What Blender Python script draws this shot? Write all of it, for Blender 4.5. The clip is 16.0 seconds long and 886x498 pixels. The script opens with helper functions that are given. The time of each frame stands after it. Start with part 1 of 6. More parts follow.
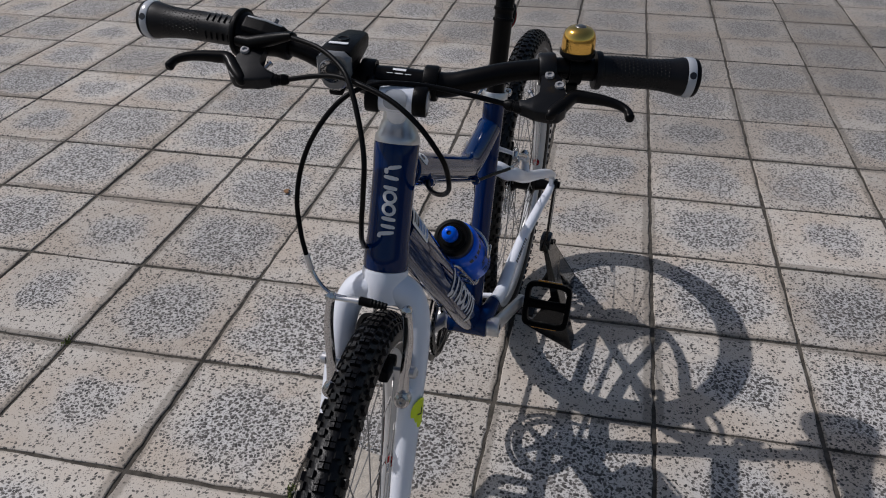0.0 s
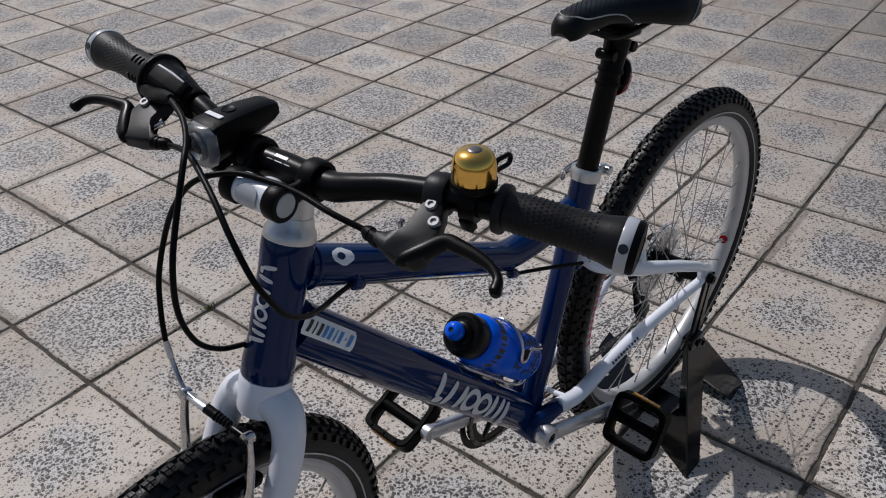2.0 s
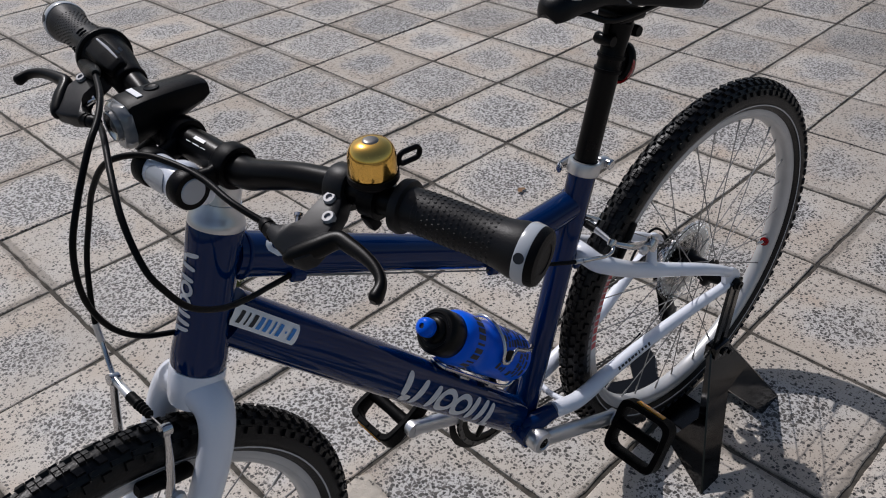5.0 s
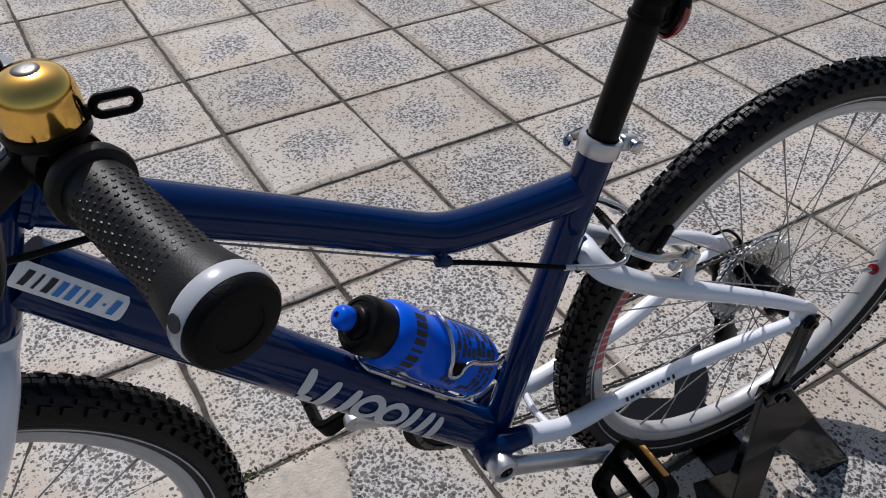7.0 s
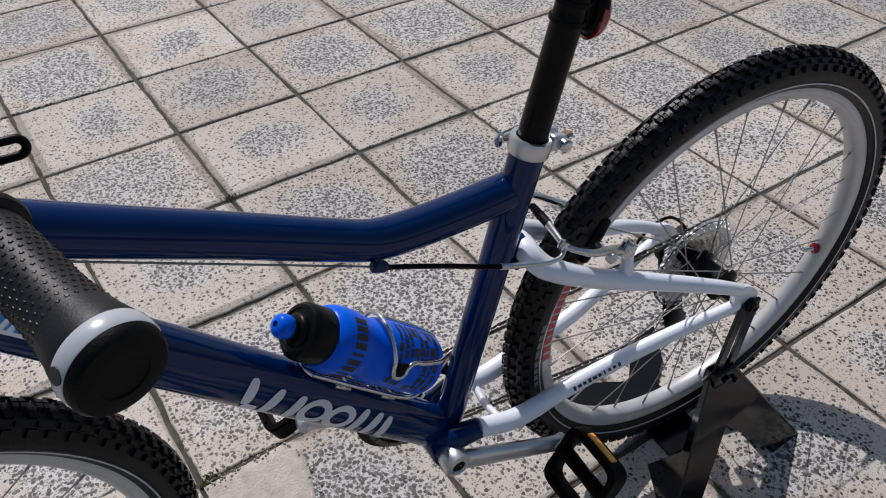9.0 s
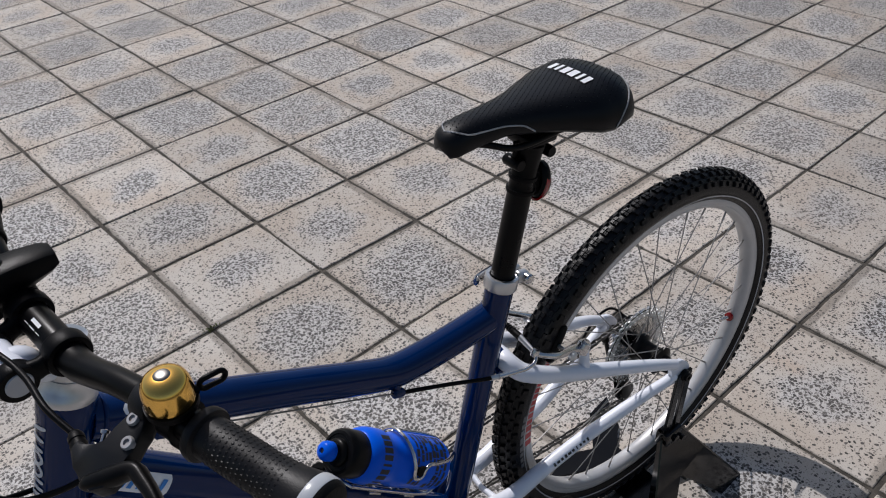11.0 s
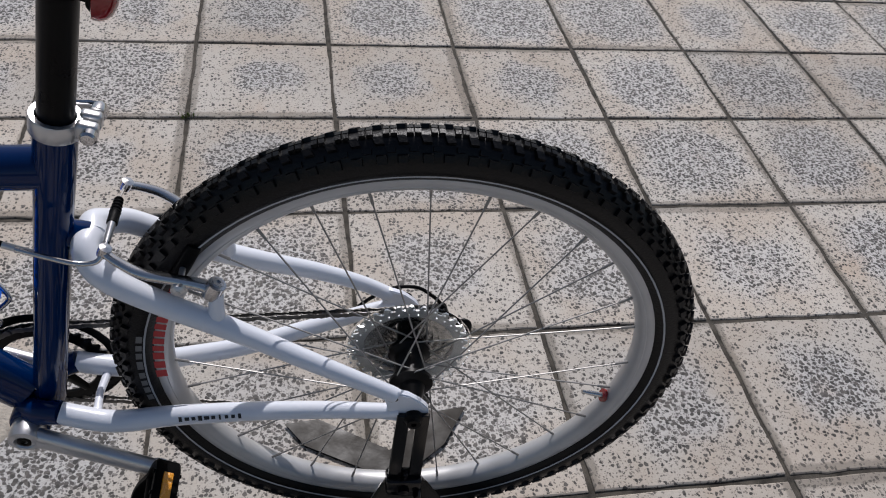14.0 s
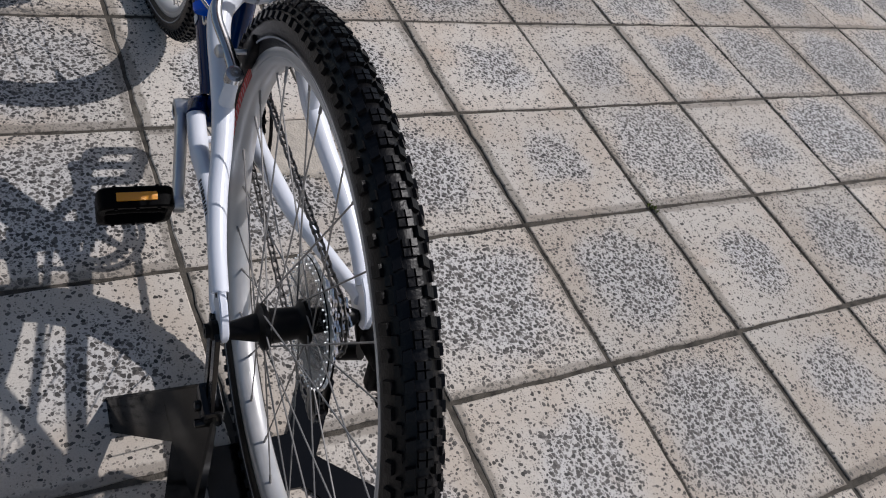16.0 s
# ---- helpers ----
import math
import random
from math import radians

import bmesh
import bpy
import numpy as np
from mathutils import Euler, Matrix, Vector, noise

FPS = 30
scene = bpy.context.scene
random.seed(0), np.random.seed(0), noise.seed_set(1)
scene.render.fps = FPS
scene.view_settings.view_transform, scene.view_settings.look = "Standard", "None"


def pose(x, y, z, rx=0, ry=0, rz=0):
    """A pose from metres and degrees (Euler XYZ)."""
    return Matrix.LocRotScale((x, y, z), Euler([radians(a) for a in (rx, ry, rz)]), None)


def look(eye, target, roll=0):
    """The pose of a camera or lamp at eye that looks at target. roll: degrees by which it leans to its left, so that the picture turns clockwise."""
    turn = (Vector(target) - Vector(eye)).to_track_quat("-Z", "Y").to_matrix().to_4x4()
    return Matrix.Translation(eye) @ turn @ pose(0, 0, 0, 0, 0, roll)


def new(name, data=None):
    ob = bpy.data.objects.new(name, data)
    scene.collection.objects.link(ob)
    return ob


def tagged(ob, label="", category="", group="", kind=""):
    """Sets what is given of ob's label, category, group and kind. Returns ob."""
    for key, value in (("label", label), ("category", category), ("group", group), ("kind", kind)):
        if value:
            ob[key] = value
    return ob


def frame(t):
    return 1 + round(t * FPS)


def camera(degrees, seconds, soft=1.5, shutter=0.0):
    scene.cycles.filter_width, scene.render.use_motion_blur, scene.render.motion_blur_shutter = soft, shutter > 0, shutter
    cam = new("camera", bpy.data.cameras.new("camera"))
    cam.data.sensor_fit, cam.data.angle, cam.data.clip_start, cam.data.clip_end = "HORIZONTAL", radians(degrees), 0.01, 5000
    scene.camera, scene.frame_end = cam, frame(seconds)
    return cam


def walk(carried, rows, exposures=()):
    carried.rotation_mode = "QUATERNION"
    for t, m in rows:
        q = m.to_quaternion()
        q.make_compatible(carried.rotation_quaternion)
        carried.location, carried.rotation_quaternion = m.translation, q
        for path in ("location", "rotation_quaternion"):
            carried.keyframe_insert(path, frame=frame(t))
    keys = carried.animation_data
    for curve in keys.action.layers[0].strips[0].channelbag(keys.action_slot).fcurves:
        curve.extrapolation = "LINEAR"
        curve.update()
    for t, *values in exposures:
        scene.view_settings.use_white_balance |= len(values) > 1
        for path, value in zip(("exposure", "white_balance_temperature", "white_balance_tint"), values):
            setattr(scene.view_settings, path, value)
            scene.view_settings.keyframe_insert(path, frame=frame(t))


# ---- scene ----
cam = camera(57.15, 16.0, soft=1.05)
PATH = [
    (0, (1.457, 1.041, 1.075), (-0.201, 0.698, 0.01), 0.0),
    (0.5, (1.392, 1.159, 1.075), (-0.177, 0.51, 0.018), -3.1),
    (1, (1.265, 1.209, 1.082), (-0.233, 0.41, 0.024), -2.4),
    (1.5, (1.163, 1.248, 1.077), (-0.236, 0.329, -0.017), -1.0),
    (2, (1.094, 1.307, 1.094), (-0.204, 0.258, -0.009), -1.4),
    (2.5, (1.088, 1.334, 1.102), (-0.178, 0.243, 0.001), -1.4),
    (3, (1.097, 1.35, 1.11), (-0.15, 0.229, 0.021), -1.8),
    (3.5, (1.099, 1.365, 1.104), (-0.134, 0.223, 0.021), -2.3),
    (4, (1.083, 1.382, 1.098), (-0.138, 0.227, 0.014), -2.7),
    (4.2, (1.075, 1.389, 1.098), (-0.139, 0.226, 0.015), -2.8),
    (6.3, (0.774, 1.328, 1.016), (-0.132, 0.047, -0.223), -0.2),
    (6.5, (0.759, 1.329, 1.013), (-0.109, 0.025, -0.231), 0.5),
    (7, (0.706, 1.326, 0.987), (-0.096, 0.011, -0.289), 0.1),
    (7.5, (0.678, 1.315, 0.958), (-0.128, 0.032, -0.348), 0.7),
    (8, (0.661, 1.309, 0.942), (-0.158, 0.038, -0.367), 1.3),
    (8.5, (0.656, 1.318, 0.954), (-0.179, 0.06, -0.358), 1.5),
    (9, (0.674, 1.34, 1.008), (-0.163, 0.083, -0.303), -0.7),
    (9.2, (0.684, 1.351, 1.043), (-0.171, 0.073, -0.238), -1.7),
    (11.3, (0.797, 1.396, 1.183), (-0.282, 0.182, 0.016), -3.7),
    (11.5, (0.777, 1.389, 1.164), (-0.319, 0.194, -0.007), -3.5),
    (12, (0.685, 1.396, 1.106), (-0.399, 0.254, -0.127), -1.5),
    (12.5, (0.581, 1.437, 1.08), (-0.333, 0.188, -0.187), 1.5),
    (13, (0.415, 1.425, 1.045), (-0.381, 0.109, -0.233), 4.0),
    (13.5, (0.273, 1.4, 1.024), (-0.394, 0.061, -0.304), 6.4),
    (14, (0.097, 1.429, 0.988), (-0.267, 0.013, -0.377), 8.3),
    (14.5, (-0.043, 1.397, 0.975), (-0.181, -0.08, -0.366), 14.7),
    (15, (-0.188, 1.287, 0.956), (-0.048, -0.125, -0.453), 17.4),
    (15.5, (-0.324, 1.23, 0.97), (0.378, 0.009, -0.45), 19.0),
    (16, (-0.434, 1.139, 0.947), (0.611, 0.169, -0.456), 25.1),
]
EXPOSURES = [(0.0, -0.25), (2.0, -0.14), (4.0, -0.15), (6.5, 0.12), (9.0, 0.13), (12.0, -0.04), (16.0, -0.05)]
walk(cam, [(t, look(eye, target, roll)) for t, eye, target, roll in PATH], EXPOSURES)

# ---- world, sun ----
world = bpy.data.worlds.new("world")
scene.world = world
world.use_nodes = True
wn, wl = world.node_tree.nodes, world.node_tree.links
sky = wn.new("ShaderNodeTexSky")
sky.sky_type, sky.sun_disc = "NISHITA", False
sky.dust_density, sky.ozone_density = 2.0, 0.6
SUN_DIR = Vector((0.111, 0.815, -1.0)).normalized()       # the way that sunlight travels
sky.sun_elevation = math.asin(-SUN_DIR.z)
sky.sun_rotation = math.atan2(-SUN_DIR.x, -SUN_DIR.y)
wn["Background"].inputs["Strength"].default_value = 0.075
wl.new(sky.outputs[0], wn["Background"].inputs["Color"])
sun = new("sun", bpy.data.lights.new("sun", "SUN"))
sun.data.energy, sun.data.angle, sun.data.color = 3.0, radians(0.55), (1.0, 0.968, 0.985)
sun.rotation_euler = SUN_DIR.to_track_quat("-Z", "Y").to_euler()


# ---- materials ----
def material(name, colour, rough=0.5, metal=0.0, coat=0.0, spec=0.5, bump=0.0, bump_scale=400.0, vary=0.0, vary_scale=30.0, rough_vary=0.0, dust=0.0, dust_colour=(0.35, 0.31, 0.26)):
    m = bpy.data.materials.new(name)
    m.use_nodes = True
    n, l = m.node_tree.nodes, m.node_tree.links
    b = n["Principled BSDF"]
    b.inputs["Base Color"].default_value = (*colour, 1)
    b.inputs["Roughness"].default_value, b.inputs["Metallic"].default_value = rough, metal
    b.inputs["Coat Weight"].default_value, b.inputs["Coat Roughness"].default_value = coat, 0.04
    b.inputs["Specular IOR Level"].default_value = spec
    tc = n.new("ShaderNodeTexCoord")
    last = None
    if vary or dust or rough_vary:
        nz = n.new("ShaderNodeTexNoise")
        nz.inputs["Scale"].default_value, nz.inputs["Detail"].default_value = vary_scale, 6
        l.new(tc.outputs["Object"], nz.inputs["Vector"])
        ramp = n.new("ShaderNodeMapRange")
        ramp.inputs["From Min"].default_value, ramp.inputs["From Max"].default_value = 0.3, 0.7
        l.new(nz.outputs[0], ramp.inputs["Value"])
        if rough_vary:
            rr = n.new("ShaderNodeMapRange")
            rr.inputs["To Min"].default_value, rr.inputs["To Max"].default_value = max(rough - rough_vary, 0.02), rough + rough_vary
            l.new(ramp.outputs[0], rr.inputs["Value"])
            l.new(rr.outputs[0], b.inputs["Roughness"])
        if vary:
            mix = n.new("ShaderNodeMix")
            mix.data_type = "RGBA"
            mix.inputs[6].default_value = (*[c * (1 - vary) for c in colour], 1)
            mix.inputs[7].default_value = (*[min(c * (1 + vary), 1) for c in colour], 1)
            l.new(ramp.outputs[0], mix.inputs[0])
            last = mix.outputs[2]
        if dust:
            fine = n.new("ShaderNodeTexNoise")
            fine.inputs["Scale"].default_value, fine.inputs["Detail"].default_value = vary_scale * 9, 4
            l.new(tc.outputs["Object"], fine.inputs["Vector"])
            mul = n.new("ShaderNodeMath")
            mul.operation = "MULTIPLY"
            l.new(fine.outputs[0], mul.inputs[0])
            l.new(ramp.outputs[0], mul.inputs[1])
            mul2 = n.new("ShaderNodeMath")
            mul2.operation = "MULTIPLY"
            mul2.inputs[1].default_value = dust
            l.new(mul.outputs[0], mul2.inputs[0])
            mix = n.new("ShaderNodeMix")
            mix.data_type = "RGBA"
            mix.inputs[6].default_value = (*colour, 1)
            mix.inputs[7].default_value = (*dust_colour, 1)
            l.new(mul2.outputs[0], mix.inputs[0])
            if last:
                l.new(last, mix.inputs[6])
            last = mix.outputs[2]
        if last:
            l.new(last, b.inputs["Base Color"])
    if bump:
        bz = n.new("ShaderNodeTexNoise")
        bz.inputs["Scale"].default_value, bz.inputs["Detail"].default_value = bump_scale, 3
        l.new(tc.outputs["Object"], bz.inputs["Vector"])
        bp = n.new("ShaderNodeBump")
        bp.inputs["Strength"].default_value, bp.inputs["Distance"].default_value = bump, 0.002
        l.new(bz.outputs[0], bp.inputs["Height"])
        l.new(bp.outputs[0], b.inputs["Normal"])
    return m


NAVY = material("navy_gloss_paint", (0.0003, 0.0160, 0.0800), 0.05, 0.0, 0.10, 0.22, vary=0.12, vary_scale=8, bump=0.015, bump_scale=60)
WHITE = material("white_gloss_paint", (0.80, 0.83, 0.90), 0.3, 0, 0.6, vary=0.03, vary_scale=14, dust=0.06)
BLACK = material("satin_black_metal", (0.0016, 0.0016, 0.002), 0.32, 0, 0.0, 0.12, bump=0.04, bump_scale=900, rough_vary=0.06, dust=0.015)
PLASTIC = material("black_plastic", (0.0018, 0.0018, 0.0023), 0.40, spec=0.10, bump=0.12, bump_scale=1500, rough_vary=0.08, dust=0.008)
LEVER = material("charcoal_cast_metal", (0.0070, 0.0073, 0.0088), 0.4, 0.0, spec=0.22, bump=0.1, bump_scale=1200, rough_vary=0.08)
PEDAL = material("worn_black_nylon", (0.0012, 0.0012, 0.0014), 0.5, spec=0.055, bump=0.2, bump_scale=900, rough_vary=0.1, vary=0.2, vary_scale=60)
RUBBER = material("black_rubber", (0.0018, 0.0018, 0.0023), 0.48, spec=0.10, bump=0.15, bump_scale=700, dust=0.008, vary=0.2, vary_scale=20)
TYRE = material("tyre_rubber", (0.0022, 0.0022, 0.0030), 0.38, spec=0.26, bump=0.25, bump_scale=420, dust=0.010, vary=0.25, vary_scale=25)
SILVER = material("brushed_aluminium", (0.62, 0.62, 0.63), 0.34, 0.85, bump=0.03, bump_scale=300, vary=0.08, vary_scale=40, rough_vary=0.06)
RIM = material("silver_rim", (0.53, 0.53, 0.535), 0.38, 0.40, vary=0.08, vary_scale=30, dust=0.12, rough_vary=0.08)
BOLT = material("dull_zinc_bolt", (0.34, 0.34, 0.35), 0.55, 0.35, vary=0.15, vary_scale=200)
CHROME = material("polished_alloy", (0.58, 0.57, 0.57), 0.20, 1.0, vary=0.06, vary_scale=60, rough_vary=0.06)
STEEL = material("dark_steel", (0.22, 0.21, 0.2), 0.35, 0.9, vary=0.25, vary_scale=80, dust=0.1)
CHAIN = material("oiled_chain_steel", (0.13, 0.125, 0.12), 0.40, 0.80, vary=0.3, vary_scale=160)
SPOKE = material("spoke_steel", (0.28, 0.27, 0.26), 0.45, 0.6)
GOLD = material("brass_bell", (0.86, 0.52, 0.13), 0.13, 1.0, rough_vary=0.05, vary=0.08, vary_scale=50)
BOTTLE = material("blue_bottle_plastic", (0.0008, 0.105, 0.72), 0.28, 0, 0.0, 0.12, vary=0.06, vary_scale=30, bump=0.03, bump_scale=300)
INK = material("black_print", (0.008, 0.01, 0.016), 0.5)
RED = material("red_lens", (0.24, 0.003, 0.006), 0.12, 0, 0.5)
REDPRINT = material("red_print", (0.5, 0.05, 0.05), 0.5)
AMBER = material("amber_reflector", (0.75, 0.30, 0.015), 0.25, 0, 0.5, bump=0.5, bump_scale=900)
LIME = material("lime_sticker", (0.74, 0.88, 0.02), 0.4)
DIMPRINT = material("dim_grey_print", (0.16, 0.16, 0.165), 0.5)
STICKER = material("white_sticker", (0.84, 0.85, 0.86), 0.4)
GREYPRINT = material("silver_grey_print", (0.64, 0.65, 0.67), 0.4, 0.0)
SKYBLUE = material("sky_blue_print", (0.02, 0.22, 0.62), 0.4)
STANDM = material("black_lacquered_steel", (0.0010, 0.0010, 0.0013), 0.14, 0, 0.0, 0.36, rough_vary=0.06, dust=0.006, vary_scale=18, bump=0.03, bump_scale=120)
GRIP = material("grip_rubber", (0.0050, 0.0047, 0.0056), 0.46, spec=0.26, bump=0.10, bump_scale=900, rough_vary=0.08)
SADDLE = material("black_vinyl", (0.003, 0.0033, 0.0045), 0.38, spec=0.2, rough_vary=0.08, bump=0.1, bump_scale=900)
THREAD = material("pale_thread", (0.45, 0.45, 0.45), 0.8)
FROST = material("clear_smoked_plastic", (0.17, 0.175, 0.18), 0.2, 0, 0.6, bump=0.05, bump_scale=300)
GREYLENS = material("pale_grey_plastic", (0.42, 0.44, 0.47), 0.25, 0, 0.5)


def glass(name, colour, rough):
    m = bpy.data.materials.new(name)
    m.use_nodes = True
    b = m.node_tree.nodes["Principled BSDF"]
    b.inputs["Base Color"].default_value = (*colour, 1)
    b.inputs["Roughness"].default_value = rough
    b.inputs["Transmission Weight"].default_value = 1.0
    b.inputs["IOR"].default_value = 1.25
    return m


CLEAR = glass("clear_plastic", (0.93, 0.95, 0.95), 0.08)


def tile_material(name, joined):
    """Washed terrazzo: pale cement with dark chips, thick in the middle of each tile, worn pale towards its edges."""
    m = bpy.data.materials.new(name)
    m.use_nodes = True
    n, l = m.node_tree.nodes, m.node_tree.links
    b = n["Principled BSDF"]

    def math_(op, a, c=None, clamp=False):
        k = n.new("ShaderNodeMath")
        k.operation, k.use_clamp = op, clamp
        for i, v in enumerate((a, c)):
            if v is None:
                continue
            if isinstance(v, (int, float)):
                k.inputs[i].default_value = v
            else:
                l.new(v, k.inputs[i])
        return k.outputs[0]

    def range_(v, a, c, d=0.0, e=1.0, smooth=True):
        k = n.new("ShaderNodeMapRange")
        if smooth:
            k.interpolation_type = "SMOOTHSTEP"
        for i, x in zip(("From Min", "From Max", "To Min", "To Max"), (a, c, d, e)):
            if isinstance(x, (int, float)):
                k.inputs[i].default_value = x
            else:
                l.new(x, k.inputs[i])
        l.new(v, k.inputs["Value"])
        return k.outputs[0]

    def mix_(f, a, c):
        k = n.new("ShaderNodeMix")
        k.data_type = "RGBA"
        for i, v in ((0, f), (6, a), (7, c)):
            if isinstance(v, tuple):
                k.inputs[i].default_value = (*v, 1)
            elif isinstance(v, (int, float)):
                k.inputs[i].default_value = v
            else:
                l.new(v, k.inputs[i])
        return k.outputs[2]

    geo = n.new("ShaderNodeNewGeometry")
    uv = n.new("ShaderNodeUVMap")
    uv.uv_map = "tile"
    if joined:
        rnd = geo.outputs["Random Per Island"]
    else:
        rnd = n.new("ShaderNodeObjectInfo").outputs["Random"]
    place = geo.outputs["Position"]

    def noise_(scale, detail=2.0, vec=place, rough=0.5):
        k = n.new("ShaderNodeTexNoise")
        k.inputs["Scale"].default_value, k.inputs["Detail"].default_value, k.inputs["Roughness"].default_value = scale, detail, rough
        l.new(vec, k.inputs["Vector"])
        return k.outputs[0]

    r2 = math_("FRACT", math_("MULTIPLY", rnd, 17.31))
    r3 = math_("FRACT", math_("MULTIPLY", rnd, 57.77))
    sep = n.new("ShaderNodeSeparateXYZ")
    l.new(uv.outputs[0], sep.inputs[0])
    # a rounded square about the middle of the tile, with a wandering outline
    wob = math_("MULTIPLY", math_("SUBTRACT", noise_(11, 4), 0.5), 0.42)
    ax = math_("ABSOLUTE", math_("SUBTRACT", math_("ADD", sep.outputs[0], math_("MULTIPLY", math_("SUBTRACT", r2, 0.5), 0.10)), 0.5))
    ay = math_("ABSOLUTE", math_("SUBTRACT", math_("ADD", sep.outputs[1], math_("MULTIPLY", math_("SUBTRACT", r3, 0.5), 0.10)), 0.5))
    d = math_("POWER", math_("ADD", math_("POWER", ax, 2.6), math_("POWER", ay, 2.6)), 1 / 2.6)
    size = math_("ADD", 0.24, math_("MULTIPLY", r2, 0.20))
    edge = math_("ADD", math_("SUBTRACT", d, size), wob)
    middle = math_("SUBTRACT", 1.0, range_(edge, -0.13, 0.09))
    strength = math_("ADD", 0.72, math_("MULTIPLY", r3, 0.28))
    middle = math_("MULTIPLY", middle, strength)
    # chips of dark stone, two sizes
    warp = n.new("ShaderNodeVectorMath")
    warp.operation = "ADD"
    nv = n.new("ShaderNodeTexNoise")
    nv.inputs["Scale"].default_value = 70
    l.new(place, nv.inputs["Vector"])
    sc = n.new("ShaderNodeVectorMath")
    sc.operation, sc.inputs[3].default_value = "SCALE", 0.010
    l.new(nv.outputs[1], sc.inputs[0])
    l.new(place, warp.inputs[0])
    l.new(sc.outputs[0], warp.inputs[1])

    def chips(scale, low, high):
        k = n.new("ShaderNodeTexVoronoi")
        k.inputs["Scale"].default_value, k.inputs["Randomness"].default_value = scale, 1.0
        l.new(warp.outputs[0], k.inputs["Vector"])
        colour = n.new("ShaderNodeSeparateColor")
        l.new(k.outputs["Color"], colour.inputs[0])
        there = math_("LESS_THAN", colour.outputs[0], range_(middle, 0.0, 1.0, math_("MULTIPLY", low, math_("ADD", 0.55, math_("MULTIPLY", r2, 0.65))), high, False))
        grow = math_("MULTIPLY", middle, 0.060)
        shape = math_("SUBTRACT", 1.0, range_(k.outputs["Distance"], math_("ADD", 0.38, grow), math_("ADD", 0.48, grow)))
        return math_("MULTIPLY", there, shape), colour.outputs[1]

    big, tone = chips(145, 0.50, 1.00)
    small, _ = chips(285, 0.54, 0.78)
    chip = math_("MAXIMUM", math_("MULTIPLY", big, 0.95), math_("MULTIPLY", small, 0.64))
    # pale cement, sandy towards the rim of the tile, greyer in its middle
    cloud = noise_(5, 5)
    sand = mix_(range_(cloud, 0.35, 0.65), (0.50, 0.432, 0.362), (0.555, 0.515, 0.462))
    base = mix_(middle, sand, (0.560, 0.548, 0.535))
    base = mix_(math_("MULTIPLY", range_(noise_(420, 2), 0.45, 0.7), 0.35), base, (0.30, 0.27, 0.235))
    rust = math_("MULTIPLY", range_(noise_(9, 5), 0.60, 0.75), 0.25)
    base = mix_(rust, base, (0.46, 0.30, 0.19))
    light = math_("ADD", 0.86, math_("MULTIPLY", rnd, 0.24))
    dark = mix_(tone, (0.0165, 0.0153, 0.0142), (0.112, 0.101, 0.092))
    col = mix_(chip, base, dark)
    # grime along the joints
    rim = math_("MAXIMUM", ax, ay)
    grime = math_("MULTIPLY", range_(math_("ADD", rim, math_("MULTIPLY", math_("SUBTRACT", noise_(60, 4), 0.5), 0.05)), 0.472, 0.497), 0.55)
    col = mix_(grime, col, (0.16, 0.14, 0.115))
    stain = math_("MULTIPLY", range_(noise_(2.3, 4), 0.55, 0.72), 0.22)
    col = mix_(stain, col, (0.25, 0.22, 0.19))
    far_off = n.new("ShaderNodeVectorMath")       # tiles get darker towards this point, with an uneven outline
    far_off.operation = "DISTANCE"
    far_off.inputs[1].default_value = (-2.7, 1.6, 0)
    l.new(place, far_off.inputs[0])
    far_dark = math_("SUBTRACT", 1.0, range_(math_("ADD", far_off.outputs["Value"], math_("MULTIPLY", math_("SUBTRACT", noise_(1.1, 4), 0.5), 1.4)), 0.7, 2.4))
    col = mix_(math_("MULTIPLY", far_dark, 0.52), col, (0.135, 0.125, 0.115))
    hsv = n.new("ShaderNodeHueSaturation")
    l.new(light, hsv.inputs["Value"])
    l.new(col, hsv.inputs["Color"])
    l.new(hsv.outputs[0], b.inputs["Base Color"])
    l.new(range_(chip, 0, 1, 0.88, 0.6, False), b.inputs["Roughness"])
    b.inputs["Specular IOR Level"].default_value = 0.3
    bp = n.new("ShaderNodeBump")
    bp.inputs["Strength"].default_value, bp.inputs["Distance"].default_value = 0.6, 0.0012
    l.new(math_("ADD", math_("MULTIPLY", chip, -0.7), math_("MULTIPLY", noise_(600, 2), 0.5)), bp.inputs["Height"])
    l.new(bp.outputs[0], b.inputs["Normal"])
    return m


TILE, TILE_FAR = tile_material("terrazzo_tile", False), tile_material("terrazzo_tiles_joined", True)
MORTAR = material("dirty_joint_sand", (0.050, 0.043, 0.034), 0.95, bump=0.9, bump_scale=600, vary=0.5, vary_scale=45, dust=0.4, dust_colour=(0.2, 0.18, 0.15))
PATCH = material("rough_mortar", (0.46, 0.415, 0.355), 0.9, spec=0.3, bump=1.0, bump_scale=260, vary=0.22, vary_scale=60, dust=0.5, dust_colour=(0.30, 0.26, 0.21))
WEED = material("joint_weed", (0.10, 0.13, 0.025), 0.7, vary=0.4, vary_scale=200)
LEAF = material("dry_leaf", (0.20, 0.105, 0.045), 0.8, vary=0.3, vary_scale=120)


